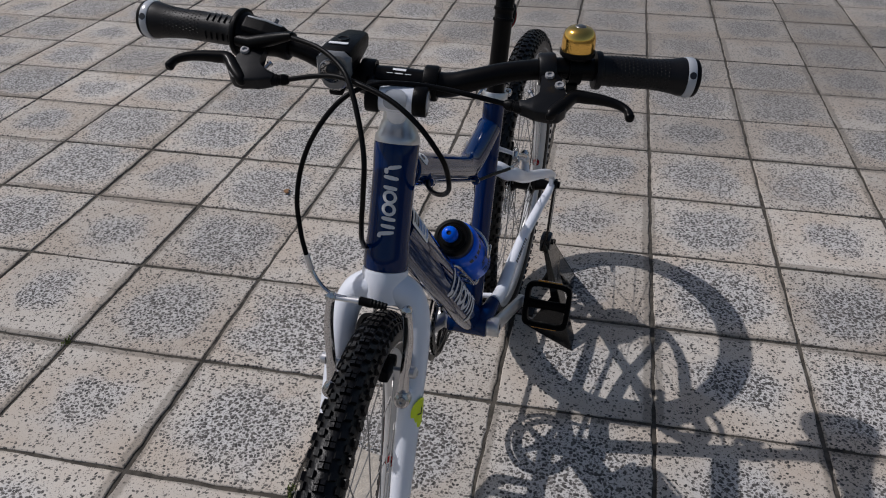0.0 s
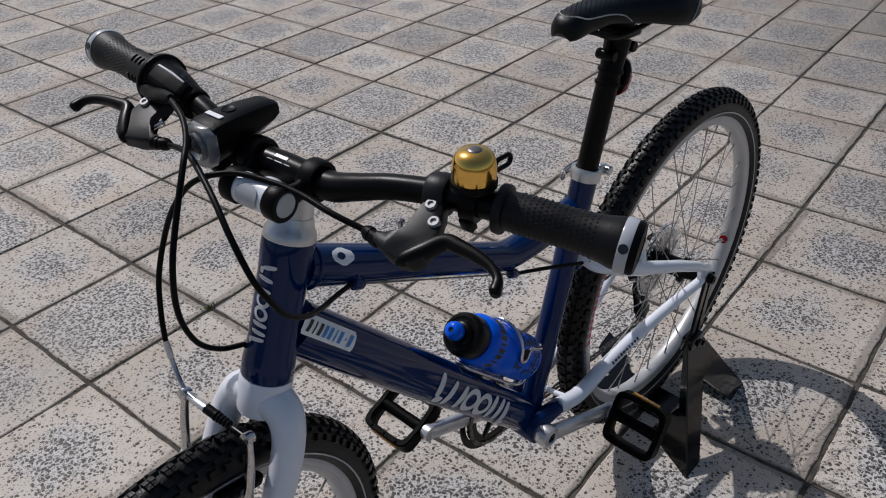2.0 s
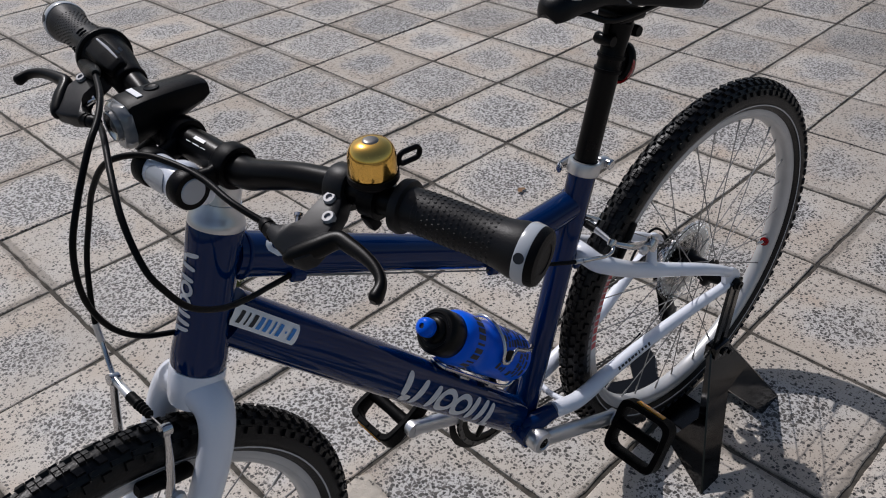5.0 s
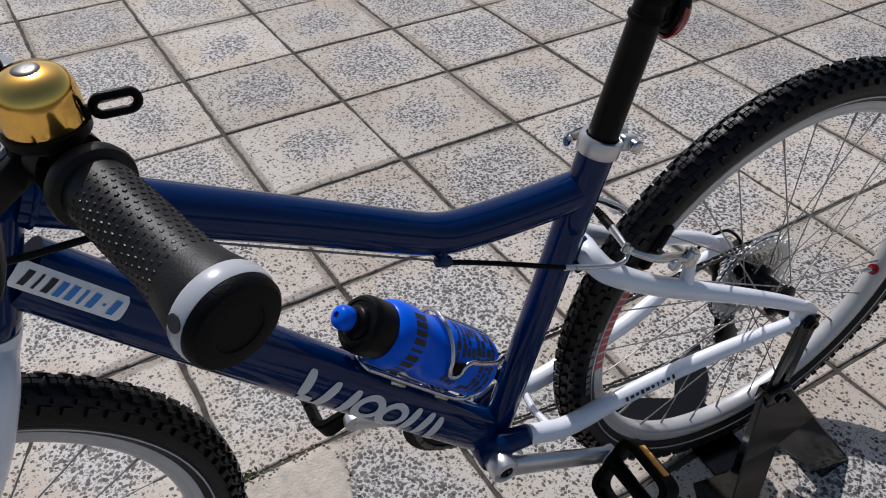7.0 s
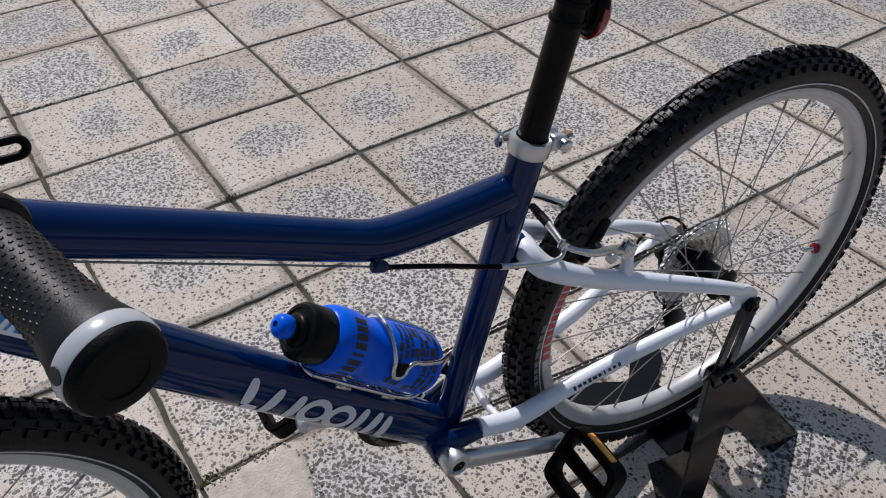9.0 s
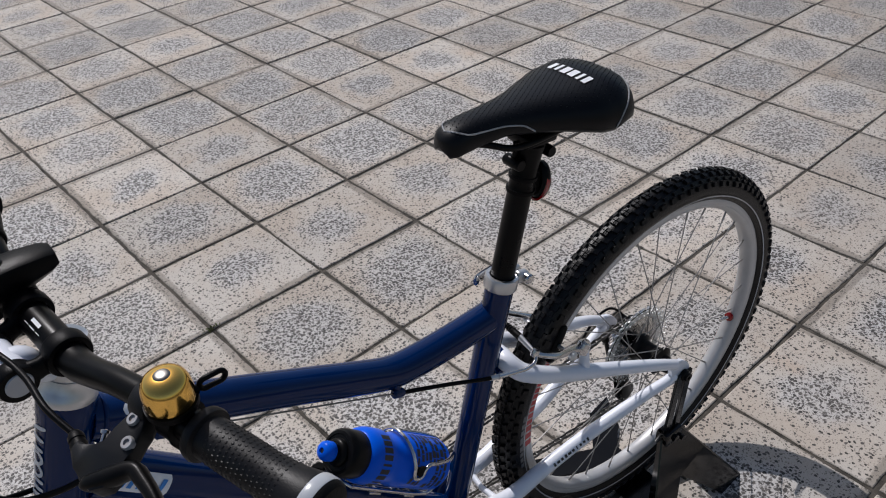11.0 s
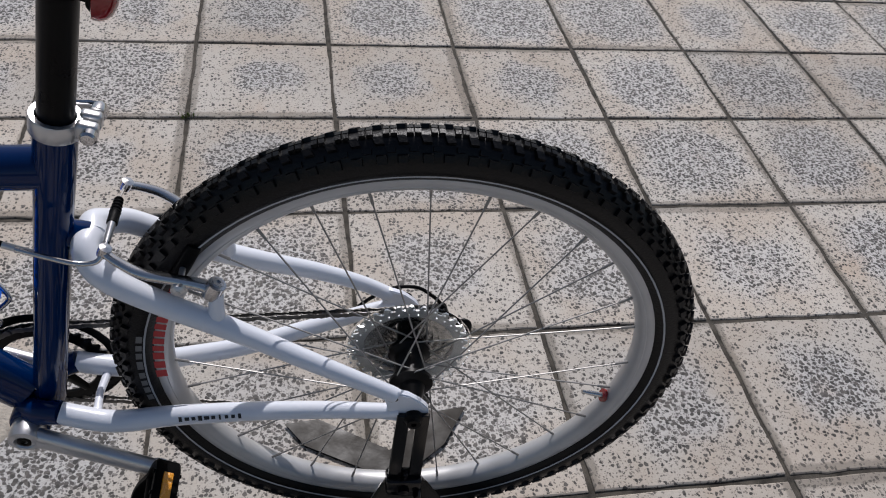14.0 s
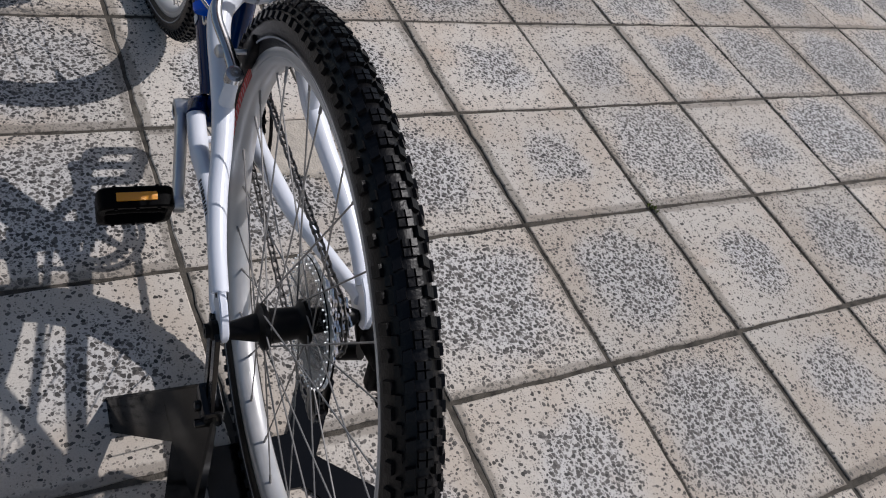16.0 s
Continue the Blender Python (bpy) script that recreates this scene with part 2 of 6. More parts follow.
# ---- building helpers ----
def link(name, bm, mat, parent, label="", sharp=40.0, smooth=True):
    me = bpy.data.meshes.new(name)
    bmesh.ops.recalc_face_normals(bm, faces=bm.faces)
    for f in bm.faces:
        f.smooth = smooth
    bm.to_mesh(me)
    bm.free()
    mats = mat if isinstance(mat, (list, tuple)) else [mat]
    for k in mats:
        me.materials.append(k)
    if smooth:
        me.set_sharp_from_angle(angle=radians(sharp))
    ob = new(name, me)
    ob.parent = parent
    return tagged(ob, label)


def part(name, bm, mat, parent, label="", sharp=40.0, smooth=True):
    return link(name, bm, mat, parent, label, sharp, smooth)


def smooth_line(pts, per=6):
    """A Catmull-Rom line through the points (of any dimension)."""
    p = [np.array(q, float) for q in pts]
    p = [2 * p[0] - p[1]] + p + [2 * p[-1] - p[-2]]
    out = []
    for i in range(1, len(p) - 2):
        for k in range(per):
            t = k / per
            a, b, c, d = p[i - 1 : i + 3]
            out.append(0.5 * (2 * b + (c - a) * t + (2 * a - 5 * b + 4 * c - d) * t * t + (3 * b - a - 3 * c + d) * t**3))
    out.append(p[-2])
    return out


def sweep(bm, pts, radii, n=16, flat=1.0, caps=True, up=(0, 1, 0), power=1.0):
    """A tube along pts. radii: one or one a point; flat: its size across `up` over that along it."""
    pts = [Vector(p) for p in pts]
    m = len(pts)
    radii = [radii] * m if isinstance(radii, (int, float)) else list(radii)
    flats = [flat] * m if isinstance(flat, (int, float)) else list(flat)
    rings = []
    side = None
    for i, p in enumerate(pts):
        way = (pts[min(i + 1, m - 1)] - pts[max(i - 1, 0)]).normalized()
        ref = Vector(up) if side is None else side
        s = ref - way * ref.dot(way)
        if s.length < 1e-4:
            s = way.orthogonal()
        side = s.normalized()
        other = way.cross(side)
        ring = []
        for k in range(n):
            a = 2 * math.pi * k / n
            c, q = math.cos(a), math.sin(a)
            if power != 1.0:
                c, q = math.copysign(abs(c) ** power, c), math.copysign(abs(q) ** power, q)
            ring.append(bm.verts.new(p + side * (c * radii[i]) + other * (q * radii[i] * flats[i])))
        rings.append(ring)
    for a, b in zip(rings, rings[1:]):
        for k in range(n):
            bm.faces.new((a[k], a[(k + 1) % n], b[(k + 1) % n], b[k]))
    if caps:
        bm.faces.new(rings[0][::-1])
        bm.faces.new(rings[-1])
    return bm


def lathe(bm, profile, origin, axis, n=32, closed=False, start=0.0, turn=2 * math.pi):
    """Turns (radius, height) pairs about an axis."""
    o, w = Vector(origin), Vector(axis).normalized()
    u = Vector((0, 0, 1)) if abs(w.z) < 0.9 else Vector((1, 0, 0))
    u = (u - w * u.dot(w)).normalized()
    v = w.cross(u)
    full = abs(turn - 2 * math.pi) < 1e-6
    rings = []
    for k in range(n if full else n + 1):
        a = start + turn * k / n
        e = u * math.cos(a) + v * math.sin(a)
        rings.append([bm.verts.new(o + w * h + e * max(r, 1e-5)) for r, h in profile])
    count = len(rings)
    for k in range(count if full else count - 1):
        a, b = rings[k], rings[(k + 1) % count]
        for i in range(len(profile) - (0 if closed else 1)):
            j = (i + 1) % len(profile)
            bm.faces.new((a[i], a[j], b[j], b[i]))
    return bm


def box(bm, centre, size, turn=None, bevel=0.0, segments=2):
    made = bmesh.ops.create_cube(bm, size=1.0)["verts"]
    bmesh.ops.scale(bm, vec=size, verts=made)
    if bevel:
        edges = list({e for v in made for e in v.link_edges})
        res = bmesh.ops.bevel(bm, geom=edges, offset=bevel, segments=segments, affect="EDGES", profile=0.5)
        made = list({v for f in res["faces"] for v in f.verts} | {v for v in made if v.is_valid})
    m = Matrix.Translation(centre) @ (turn.to_4x4() if turn else Matrix())
    bmesh.ops.transform(bm, matrix=m, verts=made)
    return made


def rot(rx=0, ry=0, rz=0):
    return Euler([radians(a) for a in (rx, ry, rz)]).to_matrix()


def plate(bm, outline, depth, m):
    """A flat shape, (x, y) points round it, given a thickness and laid by the matrix m."""
    lo = [bm.verts.new(m @ Vector((x, y, -depth / 2))) for x, y in outline]
    hi = [bm.verts.new(m @ Vector((x, y, depth / 2))) for x, y in outline]
    k = len(outline)
    bm.faces.new(lo[::-1])
    bm.faces.new(hi)
    for i in range(k):
        bm.faces.new((lo[i], lo[(i + 1) % k], hi[(i + 1) % k], hi[i]))
    return bm


def frame_of(origin, along, up):
    """A matrix whose x runs along, whose z is nearest to up."""
    x = Vector(along).normalized()
    z = Vector(up)
    z = (z - x * z.dot(x)).normalized()
    y = z.cross(x)
    m = Matrix((x, y, z)).transposed().to_4x4()
    m.translation = origin
    return m


def thing(name, m, label, category, group="", kind=""):
    ob = new(name)
    ob.empty_display_size = 0.05
    ob.matrix_world = m
    return tagged(ob, label, category, group, kind)


# The bicycle stands with its rear axle over this point, x forward, y to its left.
BIKE = pose(-0.0225, 0.8865, 0, -0.9, 0, -4.3)

# ---- pavement ----
PITCH = 0.30
pavement = new("pavement")
tagged(pavement, "pavement of speckled terrazzo tiles with dark sandy joints", "pavement", kind="structure")


def tile_mesh():
    bm = bmesh.new()
    layer = bm.loops.layers.uv.new("tile")
    s, c = 0.1469, 0.0015
    r_ = random.Random(11)
    outline = []
    for k in range(4):        # four sides, chipped a little along their edges
        for q in range(9):
            x = -1 + 2 * q / 9
            y = -1 + (r_.uniform(-0.006, 0.016) if q else 0.012)
            x = x + (0.010 if q == 0 else r_.uniform(-0.06, 0.06))
            for _ in range(k):
                x, y = -y, x
            outline.append((x, y))
    rings = []
    for h, z in ((s, -0.03), (s, -c), (s - c * 1.3, 0.0)):
        rings.append([bm.verts.new((x * h, y * h, z)) for x, y in outline])
    for p, q in zip(rings, rings[1:]):
        for k in range(36):
            bm.faces.new((p[k], p[(k + 1) % 36], q[(k + 1) % 36], q[k]))
    bm.faces.new(rings[-1])
    for f in bm.faces:
        for lp in f.loops:
            lp[layer].uv = (lp.vert.co.x / 0.2942 + 0.5, lp.vert.co.y / 0.2942 + 0.5)
    me = bpy.data.meshes.new("tile")
    bm.to_mesh(me)
    bm.free()
    return me


def lay_tiles():
    me = tile_mesh()
    me.materials.append(TILE)
    rng = random.Random(5)
    cells = [(i, j) for i in range(-30, 22) for j in range(-24, 16)]
    middle = (-0.4, 0.4)
    cells.sort(key=lambda c: math.hypot((c[0] + 0.5) * PITCH - middle[0], (c[1] + 0.5) * PITCH - middle[1]))
    verts, faces, uvs = [], [], []
    src = [v.co.copy() for v in me.vertices]
    polys = [tuple(p.vertices) for p in me.polygons]
    uvsrc = [tuple(d.uv) for d in me.uv_layers[0].data]
    for k, (i, j) in enumerate(cells):
        m = pose((i + 0.5) * PITCH + rng.uniform(-0.001, 0.001), (j + 0.5) * PITCH + rng.uniform(-0.001, 0.001), rng.uniform(-0.0012, 0.0008),
                 rng.uniform(-0.25, 0.25), rng.uniform(-0.25, 0.25), rng.uniform(-0.35, 0.35) + 90 * rng.randrange(4))
        if k < 300:
            ob = new("tile", me)
            ob.parent = pavement
            ob.matrix_basis = m
        else:
            base = len(verts)
            verts += [m @ v for v in src]
            faces += [tuple(base + q for q in p) for p in polys]
            uvs += uvsrc
    far = bpy.data.meshes.new("far_tiles")
    far.from_pydata(verts, [], faces)
    lay = far.uv_layers.new(name="tile")
    lay.data.foreach_set("uv", np.array(uvs, dtype=np.float32).ravel())
    far.materials.append(TILE_FAR)
    ob = new("far_tiles", far)
    ob.parent = pavement
    tagged(ob, kind="stuff")


bm = bmesh.new()
bmesh.ops.create_grid(bm, x_segments=8, y_segments=8, size=2000)
bmesh.ops.translate(bm, verts=bm.verts, vec=(0, 0, -0.0035))
ground = link("ground", bm, MORTAR, None, smooth=False)
tagged(ground, "flat ground of dark joint sand under the tiles", "ground", kind="structure")

# ---- the bicycle ----
bicycle = thing("bicycle", BIKE, "navy blue and white children's mountain bike propped on a black stand", "bicycle")
AXLE_R, AXLE_F = Vector((0, 0, 0.309)), Vector((0.9431, 0, 0.2935))
HEAD_TOP, HEAD_LOW = Vector((0.7475, 0, 0.728)), Vector((0.7915, 0, 0.602))
HEAD_WAY = (HEAD_LOW - HEAD_TOP).normalized()
STEER = Matrix.Translation(HEAD_TOP) @ Matrix.Rotation(radians(8.2), 4, -HEAD_WAY) @ Matrix.Translation(-HEAD_TOP)
BB = Vector((0.391, 0, 0.2345))


def steered(bm):
    bm.transform(STEER)
    return bm


def axis_point(k):
    """A point on the steering axis, k metres below the top of the head tube."""
    return HEAD_TOP + HEAD_WAY * k


# main frame, navy
bm = bmesh.new()
k = (HEAD_LOW - HEAD_TOP).length
lathe(bm, [(0.0, 0), (0.0225, 0), (0.0232, 0.002), (0.0232, 0.012), (0.0222, 0.03), (0.0222, k - 0.035), (0.0238, k - 0.016), (0.0240, k - 0.002), (0.0232, k), (0.0, k)], HEAD_TOP, HEAD_WAY, 40)
frame_ = part("frame", bm, NAVY, bicycle, "navy glossy aluminium main frame")
bm = bmesh.new()
tt = smooth_line([(0.742, 0, 0.694), (0.66, 0, 0.654), (0.563, 0, 0.608), (0.492, 0, 0.573), (0.452, 0, 0.5555), (0.415, 0, 0.551), (0.36, 0, 0.552), (0.302, 0, 0.556)], 6)
sweep(bm, tt, [0.0185 + 0.0015 * max(0, 1 - i / 12) for i in range(len(tt))], 24, 1.02)
part("top_tube", bm, NAVY, frame_)
bm = bmesh.new()
dt = [Vector((0.757, 0, 0.636)).lerp(Vector((0.399, 0, 0.256)), t / 14) for t in range(15)]
sweep(bm, dt, [0.0205 + 0.0015 * math.sin(math.pi * t / 14) for t in range(15)], 28, [1.28 - 0.02 * abs(t - 7) / 7 for t in range(15)], power=0.9)
part("down_tube", bm, NAVY, frame_)
bm = bmesh.new()
SEAT_LOW, SEAT_TOP = Vector((0.377, 0, 0.245)), Vector((0.2955, 0.004, 0.598))
st = [SEAT_LOW.lerp(SEAT_TOP, t / 8) for t in range(9)]
sweep(bm, st, [0.0165, 0.0162, 0.016, 0.016, 0.016, 0.016, 0.016, 0.0165, 0.017], 24)
part("seat_tube", bm, NAVY, frame_)
bm = bmesh.new()
lathe(bm, [(0.0, -0.034), (0.0195, -0.034), (0.0205, -0.032), (0.0205, 0.030), (0.0195, 0.032), (0, 0.032)], BB, (0, 1, 0), 32)
for s in (1, -1):       # stubs on which the chainstays sit
    sweep(bm, [(0.392, s * 0.018, 0.243), (0.374, s * 0.029, 0.254), (0.354, s * 0.0331, 0.2588)], [0.016, 0.0135, 0.0122], 16)
part("bottom_bracket_shell", bm, NAVY, frame_)
bm = bmesh.new()
sweep(bm, [(0.318, 0, 0.482), (0.305, 0, 0.482), (0.291, 0, 0.481)], 0.0125, 16)
box(bm, (0.301, 0.0, 0.468), (0.014, 0.03, 0.012), rot(0, 15, 0), 0.003)
part("stay_bridge", bm, NAVY, frame_)
for o, w, r in (((0.7345, 0, 0.690), (-0.9, 0, -0.43), 0.0215), ((0.306, 0, 0.556), (1, 0, 0), 0.0195)):
    bm = bmesh.new()
    lathe(bm, [(r - 0.003, -0.003), (r, -0.0015), (r + 0.0005, 0), (r, 0.0015), (r - 0.003, 0.003)], o, w, 32)
    part("weld_bead", bm, NAVY, frame_)


def stay(pts, radii, name):
    b = bmesh.new()
    line = smooth_line([(*p, r) for p, r in zip(pts, radii)], 6)
    sweep(b, [q[:3] for q in line], [q[3] for q in line], 18)
    return b


for s in (1, -1):
    drop = 0.0 if s > 0 else -0.010       # the right seatstay runs lower to its dropout
    bm = stay([(0.291, 0, 0.480), (0.293, s * 0.016, 0.480), (0.285, s * 0.029, 0.4705), (0.273, s * 0.037, 0.4645), (0.254, s * 0.041, 0.4535), (0.222, s * 0.043, 0.4350), (0.185, s * 0.0455, 0.4170 + drop * 0.1), (0.145, s * 0.0525, 0.4010 + drop * 0.35), (0.100, s * 0.0625, 0.3840 + drop * 0.8), (0.053, s * 0.0690, 0.3620 + drop), (0.020, s * 0.0705, 0.3425 + drop)],
              [0.0125, 0.0125, 0.0122, 0.0120, 0.0115, 0.011, 0.011, 0.0100, 0.0093, 0.0085, 0.008], "seatstay")
    part("seatstay", bm, WHITE, frame_, "white seatstay")
    bm = stay([(0.356, s * 0.0330, 0.2590), (0.335, s * 0.0342, 0.2525), (0.310, s * 0.0356, 0.2475), (0.285, s * 0.0368, 0.2505), (0.262, s * 0.0378, 0.2570), (0.235, s * 0.039, 0.2630), (0.173, s * 0.0435, 0.2755), (0.120, s * 0.0520, 0.2905), (0.073, s * 0.0600, 0.3025), (0.034, s * 0.0675, 0.3120), (0.014, s * 0.0695, 0.3160)],
              [0.0115, 0.0118, 0.0118, 0.0116, 0.0112, 0.0107, 0.0100, 0.0094, 0.0088, 0.0080, 0.0075], "chainstay")
    part("chainstay", bm, WHITE, frame_, "white bent chainstay")
    bm = bmesh.new()       # dropout, rounded at its tail
    m = Matrix.Translation((0, s * 0.0700, drop * 0.7)) @ rot(90, 0, 0).to_4x4()
    plate(bm, [(0.034, 0.306), (0.014, 0.303), (-0.004, 0.303), (-0.012, 0.307), (-0.0155, 0.315), (-0.014, 0.324), (-0.006, 0.334), (0.006, 0.344), (0.022, 0.350), (0.034, 0.346), (0.028, 0.333), (0.024, 0.320)], 0.0075, m)
    bmesh.ops.bevel(bm, geom=list(bm.edges), offset=0.0012, segments=2, affect="EDGES")
    part("dropout", bm, WHITE, frame_)
    bm = bmesh.new()       # brake boss
    sweep(bm, [(0.185, s * 0.044, 0.419), (0.184, s * 0.042, 0.440), (0.183, s * 0.040, 0.455)], [0.0085, 0.0068, 0.0062], 14)
    part("brake_boss", bm, WHITE, frame_)
    bm = bmesh.new()       # threaded hole in the dropout, its inner shade painted as a black disc
    lathe(bm, [(0, 0), (0.0028, 0), (0.0028, 0.0012), (0, 0.0012)], (0.0195, s * 0.0733, 0.3400 + drop), (0, s, 0), 12)
    part("threaded_hole", bm, INK, frame_)
bm = bmesh.new()       # cross piece between the chainstays
sweep(bm, [(0.322, 0.034, 0.249), (0.326, 0, 0.247), (0.322, -0.034, 0.249)], [0.0048, 0.0042, 0.0048], 12)
part("chainstay_bridge", bm, WHITE, frame_)

# seat clamp and post
bm = bmesh.new()
seat_way = (SEAT_TOP - SEAT_LOW).normalized()
lathe(bm, [(0.0150, 0.0135), (0.0190, 0.0135), (0.0197, 0.012), (0.0197, -0.001), (0.0190, -0.0025), (0.0150, -0.0025)], SEAT_TOP, seat_way, 32, True)
clamp = part("seat_clamp", bm, SILVER, bicycle, "silver seat post clamp with quick release")
c = SEAT_TOP + seat_way * 0.007
for s in (1, -1):       # two lugs behind the post
    bm = bmesh.new()
    box(bm, c + Vector((-0.0240, s * 0.0072, -0.003)), (0.017, 0.0105, 0.0150), rot(0, -13, 0), 0.0035, 3)
    part("clamp_lug", bm, SILVER, clamp)
bm = bmesh.new()
sk = c + Vector((-0.0270, 0, -0.003))
lathe(bm, [(0, -0.024), (0.0062, -0.024), (0.0070, -0.021), (0.0070, -0.014), (0.0030, -0.013), (0.0030, 0.012), (0.0062, 0.0125), (0.0066, 0.0180), (0.0050, 0.0200), (0, 0.0205)], sk, (0, 1, 0), 18)
sweep(bm, smooth_line([sk + Vector((0, -0.0225, 0)), sk + Vector((0.012, -0.0255, -0.001)), sk + Vector((0.028, -0.0265, -0.002)), sk + Vector((0.041, -0.0245, -0.002)), sk + Vector((0.049, -0.0205, -0.002))], 4), [0.0066] * 4 + [0.0060] * 9 + [0.0068, 0.0074, 0.0072, 0.0050], 12, 0.5, up=(0, 0, 1))
part("release_lever", bm, CHROME, clamp)
bm = bmesh.new()
lathe(bm, [(0, -0.03), (0.0138, -0.03), (0.0138, 0.118), (0.0145, 0.120), (0.0145, 0.124), (0.0138, 0.126), (0.0138, 0.134), (0.0145, 0.136), (0.0145, 0.140), (0.0138, 0.142), (0.0150, 0.160), (0.0165, 0.176), (0.0, 0.178)], SEAT_TOP, seat_way, 32)
seat_post = part("seat_post", bm, BLACK, bicycle, "matt black seat post")
bm = bmesh.new()
head = SEAT_TOP + seat_way * 0.172
lathe(bm, [(0, -0.012), (0.0058, -0.012), (0.0066, -0.010), (0.0066, 0.010), (0.0058, 0.012), (0, 0.012)], head + Vector((0.0215, 0, -0.011)), (0, 1, 0), 18)
sweep(bm, [head + Vector((0.0215, 0, -0.013)), head + Vector((0.0195, 0, 0.012))], 0.0026, 10)
sweep(bm, [head + Vector((-0.0225, 0, -0.013)), head + Vector((-0.0235, 0, 0.012))], 0.0026, 10)
box(bm, head + Vector((-0.004, 0, 0.012)), (0.042, 0.036, 0.012), rot(0, -4, 0), 0.004)
lathe(bm, [(0, -0.012), (0.0058, -0.012), (0.0066, -0.010), (0.0066, 0.010), (0.0058, 0.012), (0, 0.012)], head + Vector((-0.0225, 0, -0.011)), (0, 1, 0), 18)
part("saddle_clamp", bm, BLACK, seat_post)


# saddle: cross-sections from tail to nose
def saddle_shape(grow=0.0, drop=1.0):
    rows = []
    for k in range(29):
        t = 0.5 - 0.5 * math.cos(math.pi * k / 28)
        u = 0.138 + 0.231 * t
        w = float(np.interp(t, [0, 0.01, 0.03, 0.08, 0.16, 0.28, 0.42, 0.56, 0.70, 0.85, 0.93, 0.965, 0.985, 0.996, 1.0], [0.016, 0.034, 0.049, 0.061, 0.0665, 0.064, 0.049, 0.034, 0.0250, 0.0222, 0.0212, 0.0190, 0.0152, 0.0098, 0.003]))
        top = float(np.interp(t, [0, 0.05, 0.15, 0.35, 0.6, 0.85, 0.94, 0.98, 1.0], [0.794, 0.804, 0.810, 0.808, 0.806, 0.8070, 0.8050, 0.8005, 0.7945]))
        deep = float(np.interp(t, [0, 0.05, 0.2, 0.45, 0.7, 0.9, 0.96, 0.99, 1.0], [0.022, 0.041, 0.050, 0.034, 0.0235, 0.0245, 0.0240, 0.0195, 0.009]))
        rows.append((u, w * 0.95 + grow, top + 0.017 + grow, deep * drop))
    return rows


bm = bmesh.new()
rings = []
for u, w, top, deep in saddle_shape():
    ring = []
    for a, h in ((0, 0.0), (0.3, -0.01), (0.58, -0.06), (0.80, -0.20), (0.94, -0.42), (1.0, -0.66), (0.985, -0.88), (0.9, -1.0), (0.6, -0.9), (0.0, -0.85)):
        ring.append(bm.verts.new((u, a * w, top + h * deep)))
    full = ring + [bm.verts.new((v.co.x, -v.co.y, v.co.z)) for v in ring[-2:0:-1]]
    rings.append(full)
for a, b in zip(rings, rings[1:]):
    for k in range(len(a)):
        bm.faces.new((a[k], a[(k + 1) % len(a)], b[(k + 1) % len(a)], b[k]))
bm.faces.new(rings[0][::-1])
bm.faces.new(rings[-1])
saddle = part("saddle", bm, SADDLE, bicycle, "black perforated vinyl saddle with pale stitching", sharp=75)
# raised pimples over the top of the saddle
bm = bmesh.new()
rows = saddle_shape()
us = [r[0] for r in rows]
for i in range(46):
    u = 0.132 + 0.0050 * i
    w = float(np.interp(u, us, [r[1] for r in rows]))
    top = float(np.interp(u, us, [r[2] for r in rows]))
    deep = float(np.interp(u, us, [r[3] for r in rows]))
    n_ = int(w * 0.9 / 0.0058)
    for j in range(-n_, n_ + 1):
        v = (j + 0.5 * (i % 2)) * 0.0058
        q = abs(v) / w
        if q > 0.86:
            continue
        h = float(np.interp(q, [0, 0.3, 0.58, 0.8, 0.94], [0, -0.01, -0.06, -0.20, -0.42]))
        z = top + h * deep
        s = 0.0011
        base = [bm.verts.new((u + s * math.cos(b), v + s * math.sin(b), z - 0.0002)) for b in (0.0, 1.5708, 3.1416, 4.7124)]
        tip = bm.verts.new((u, v, z + 0.0010))
        for b in range(4):
            bm.faces.new((base[b], base[(b + 1) % 4], tip))
tagged(part("pimple", bm, SADDLE, saddle), kind="stuff")
bm = bmesh.new()       # stitched seams at the wing and the nose
for s in (1, -1):
    for line in ([(0.146, 0.05, -0.01), (0.147, 0.40, -0.04), (0.150, 0.66, -0.11), (0.158, 0.84, -0.25), (0.170, 0.96, -0.47), (0.181, 1.0, -0.68), (0.187, 0.99, -0.90)],
                 [(0.362, 0.0, -0.02), (0.356, 0.6, -0.08), (0.345, 0.88, -0.3), (0.325, 0.95, -0.42), (0.305, 0.96, -0.5), (0.285, 0.99, -0.62), (0.272, 0.99, -0.9)]):
        pts = []
        for u, q, h in line:
            w, top, deep = (float(np.interp(u, us, [r[c_] for r in rows])) for c_ in (1, 2, 3))
            pts.append((u, s * q * w, top + h * deep + 0.0006))
        pts = smooth_line(pts, 5)
        for a, b in zip(pts[::1], pts[1::1]):
            a, b = Vector(a), Vector(b)
            for k in range(2):
                sweep(bm, [a.lerp(b, k * 0.5 + 0.05), a.lerp(b, k * 0.5 + 0.38)], 0.0009, 5)
tagged(part("stitching", bm, THREAD, saddle, "pale grey stitched seam"), kind="stuff")
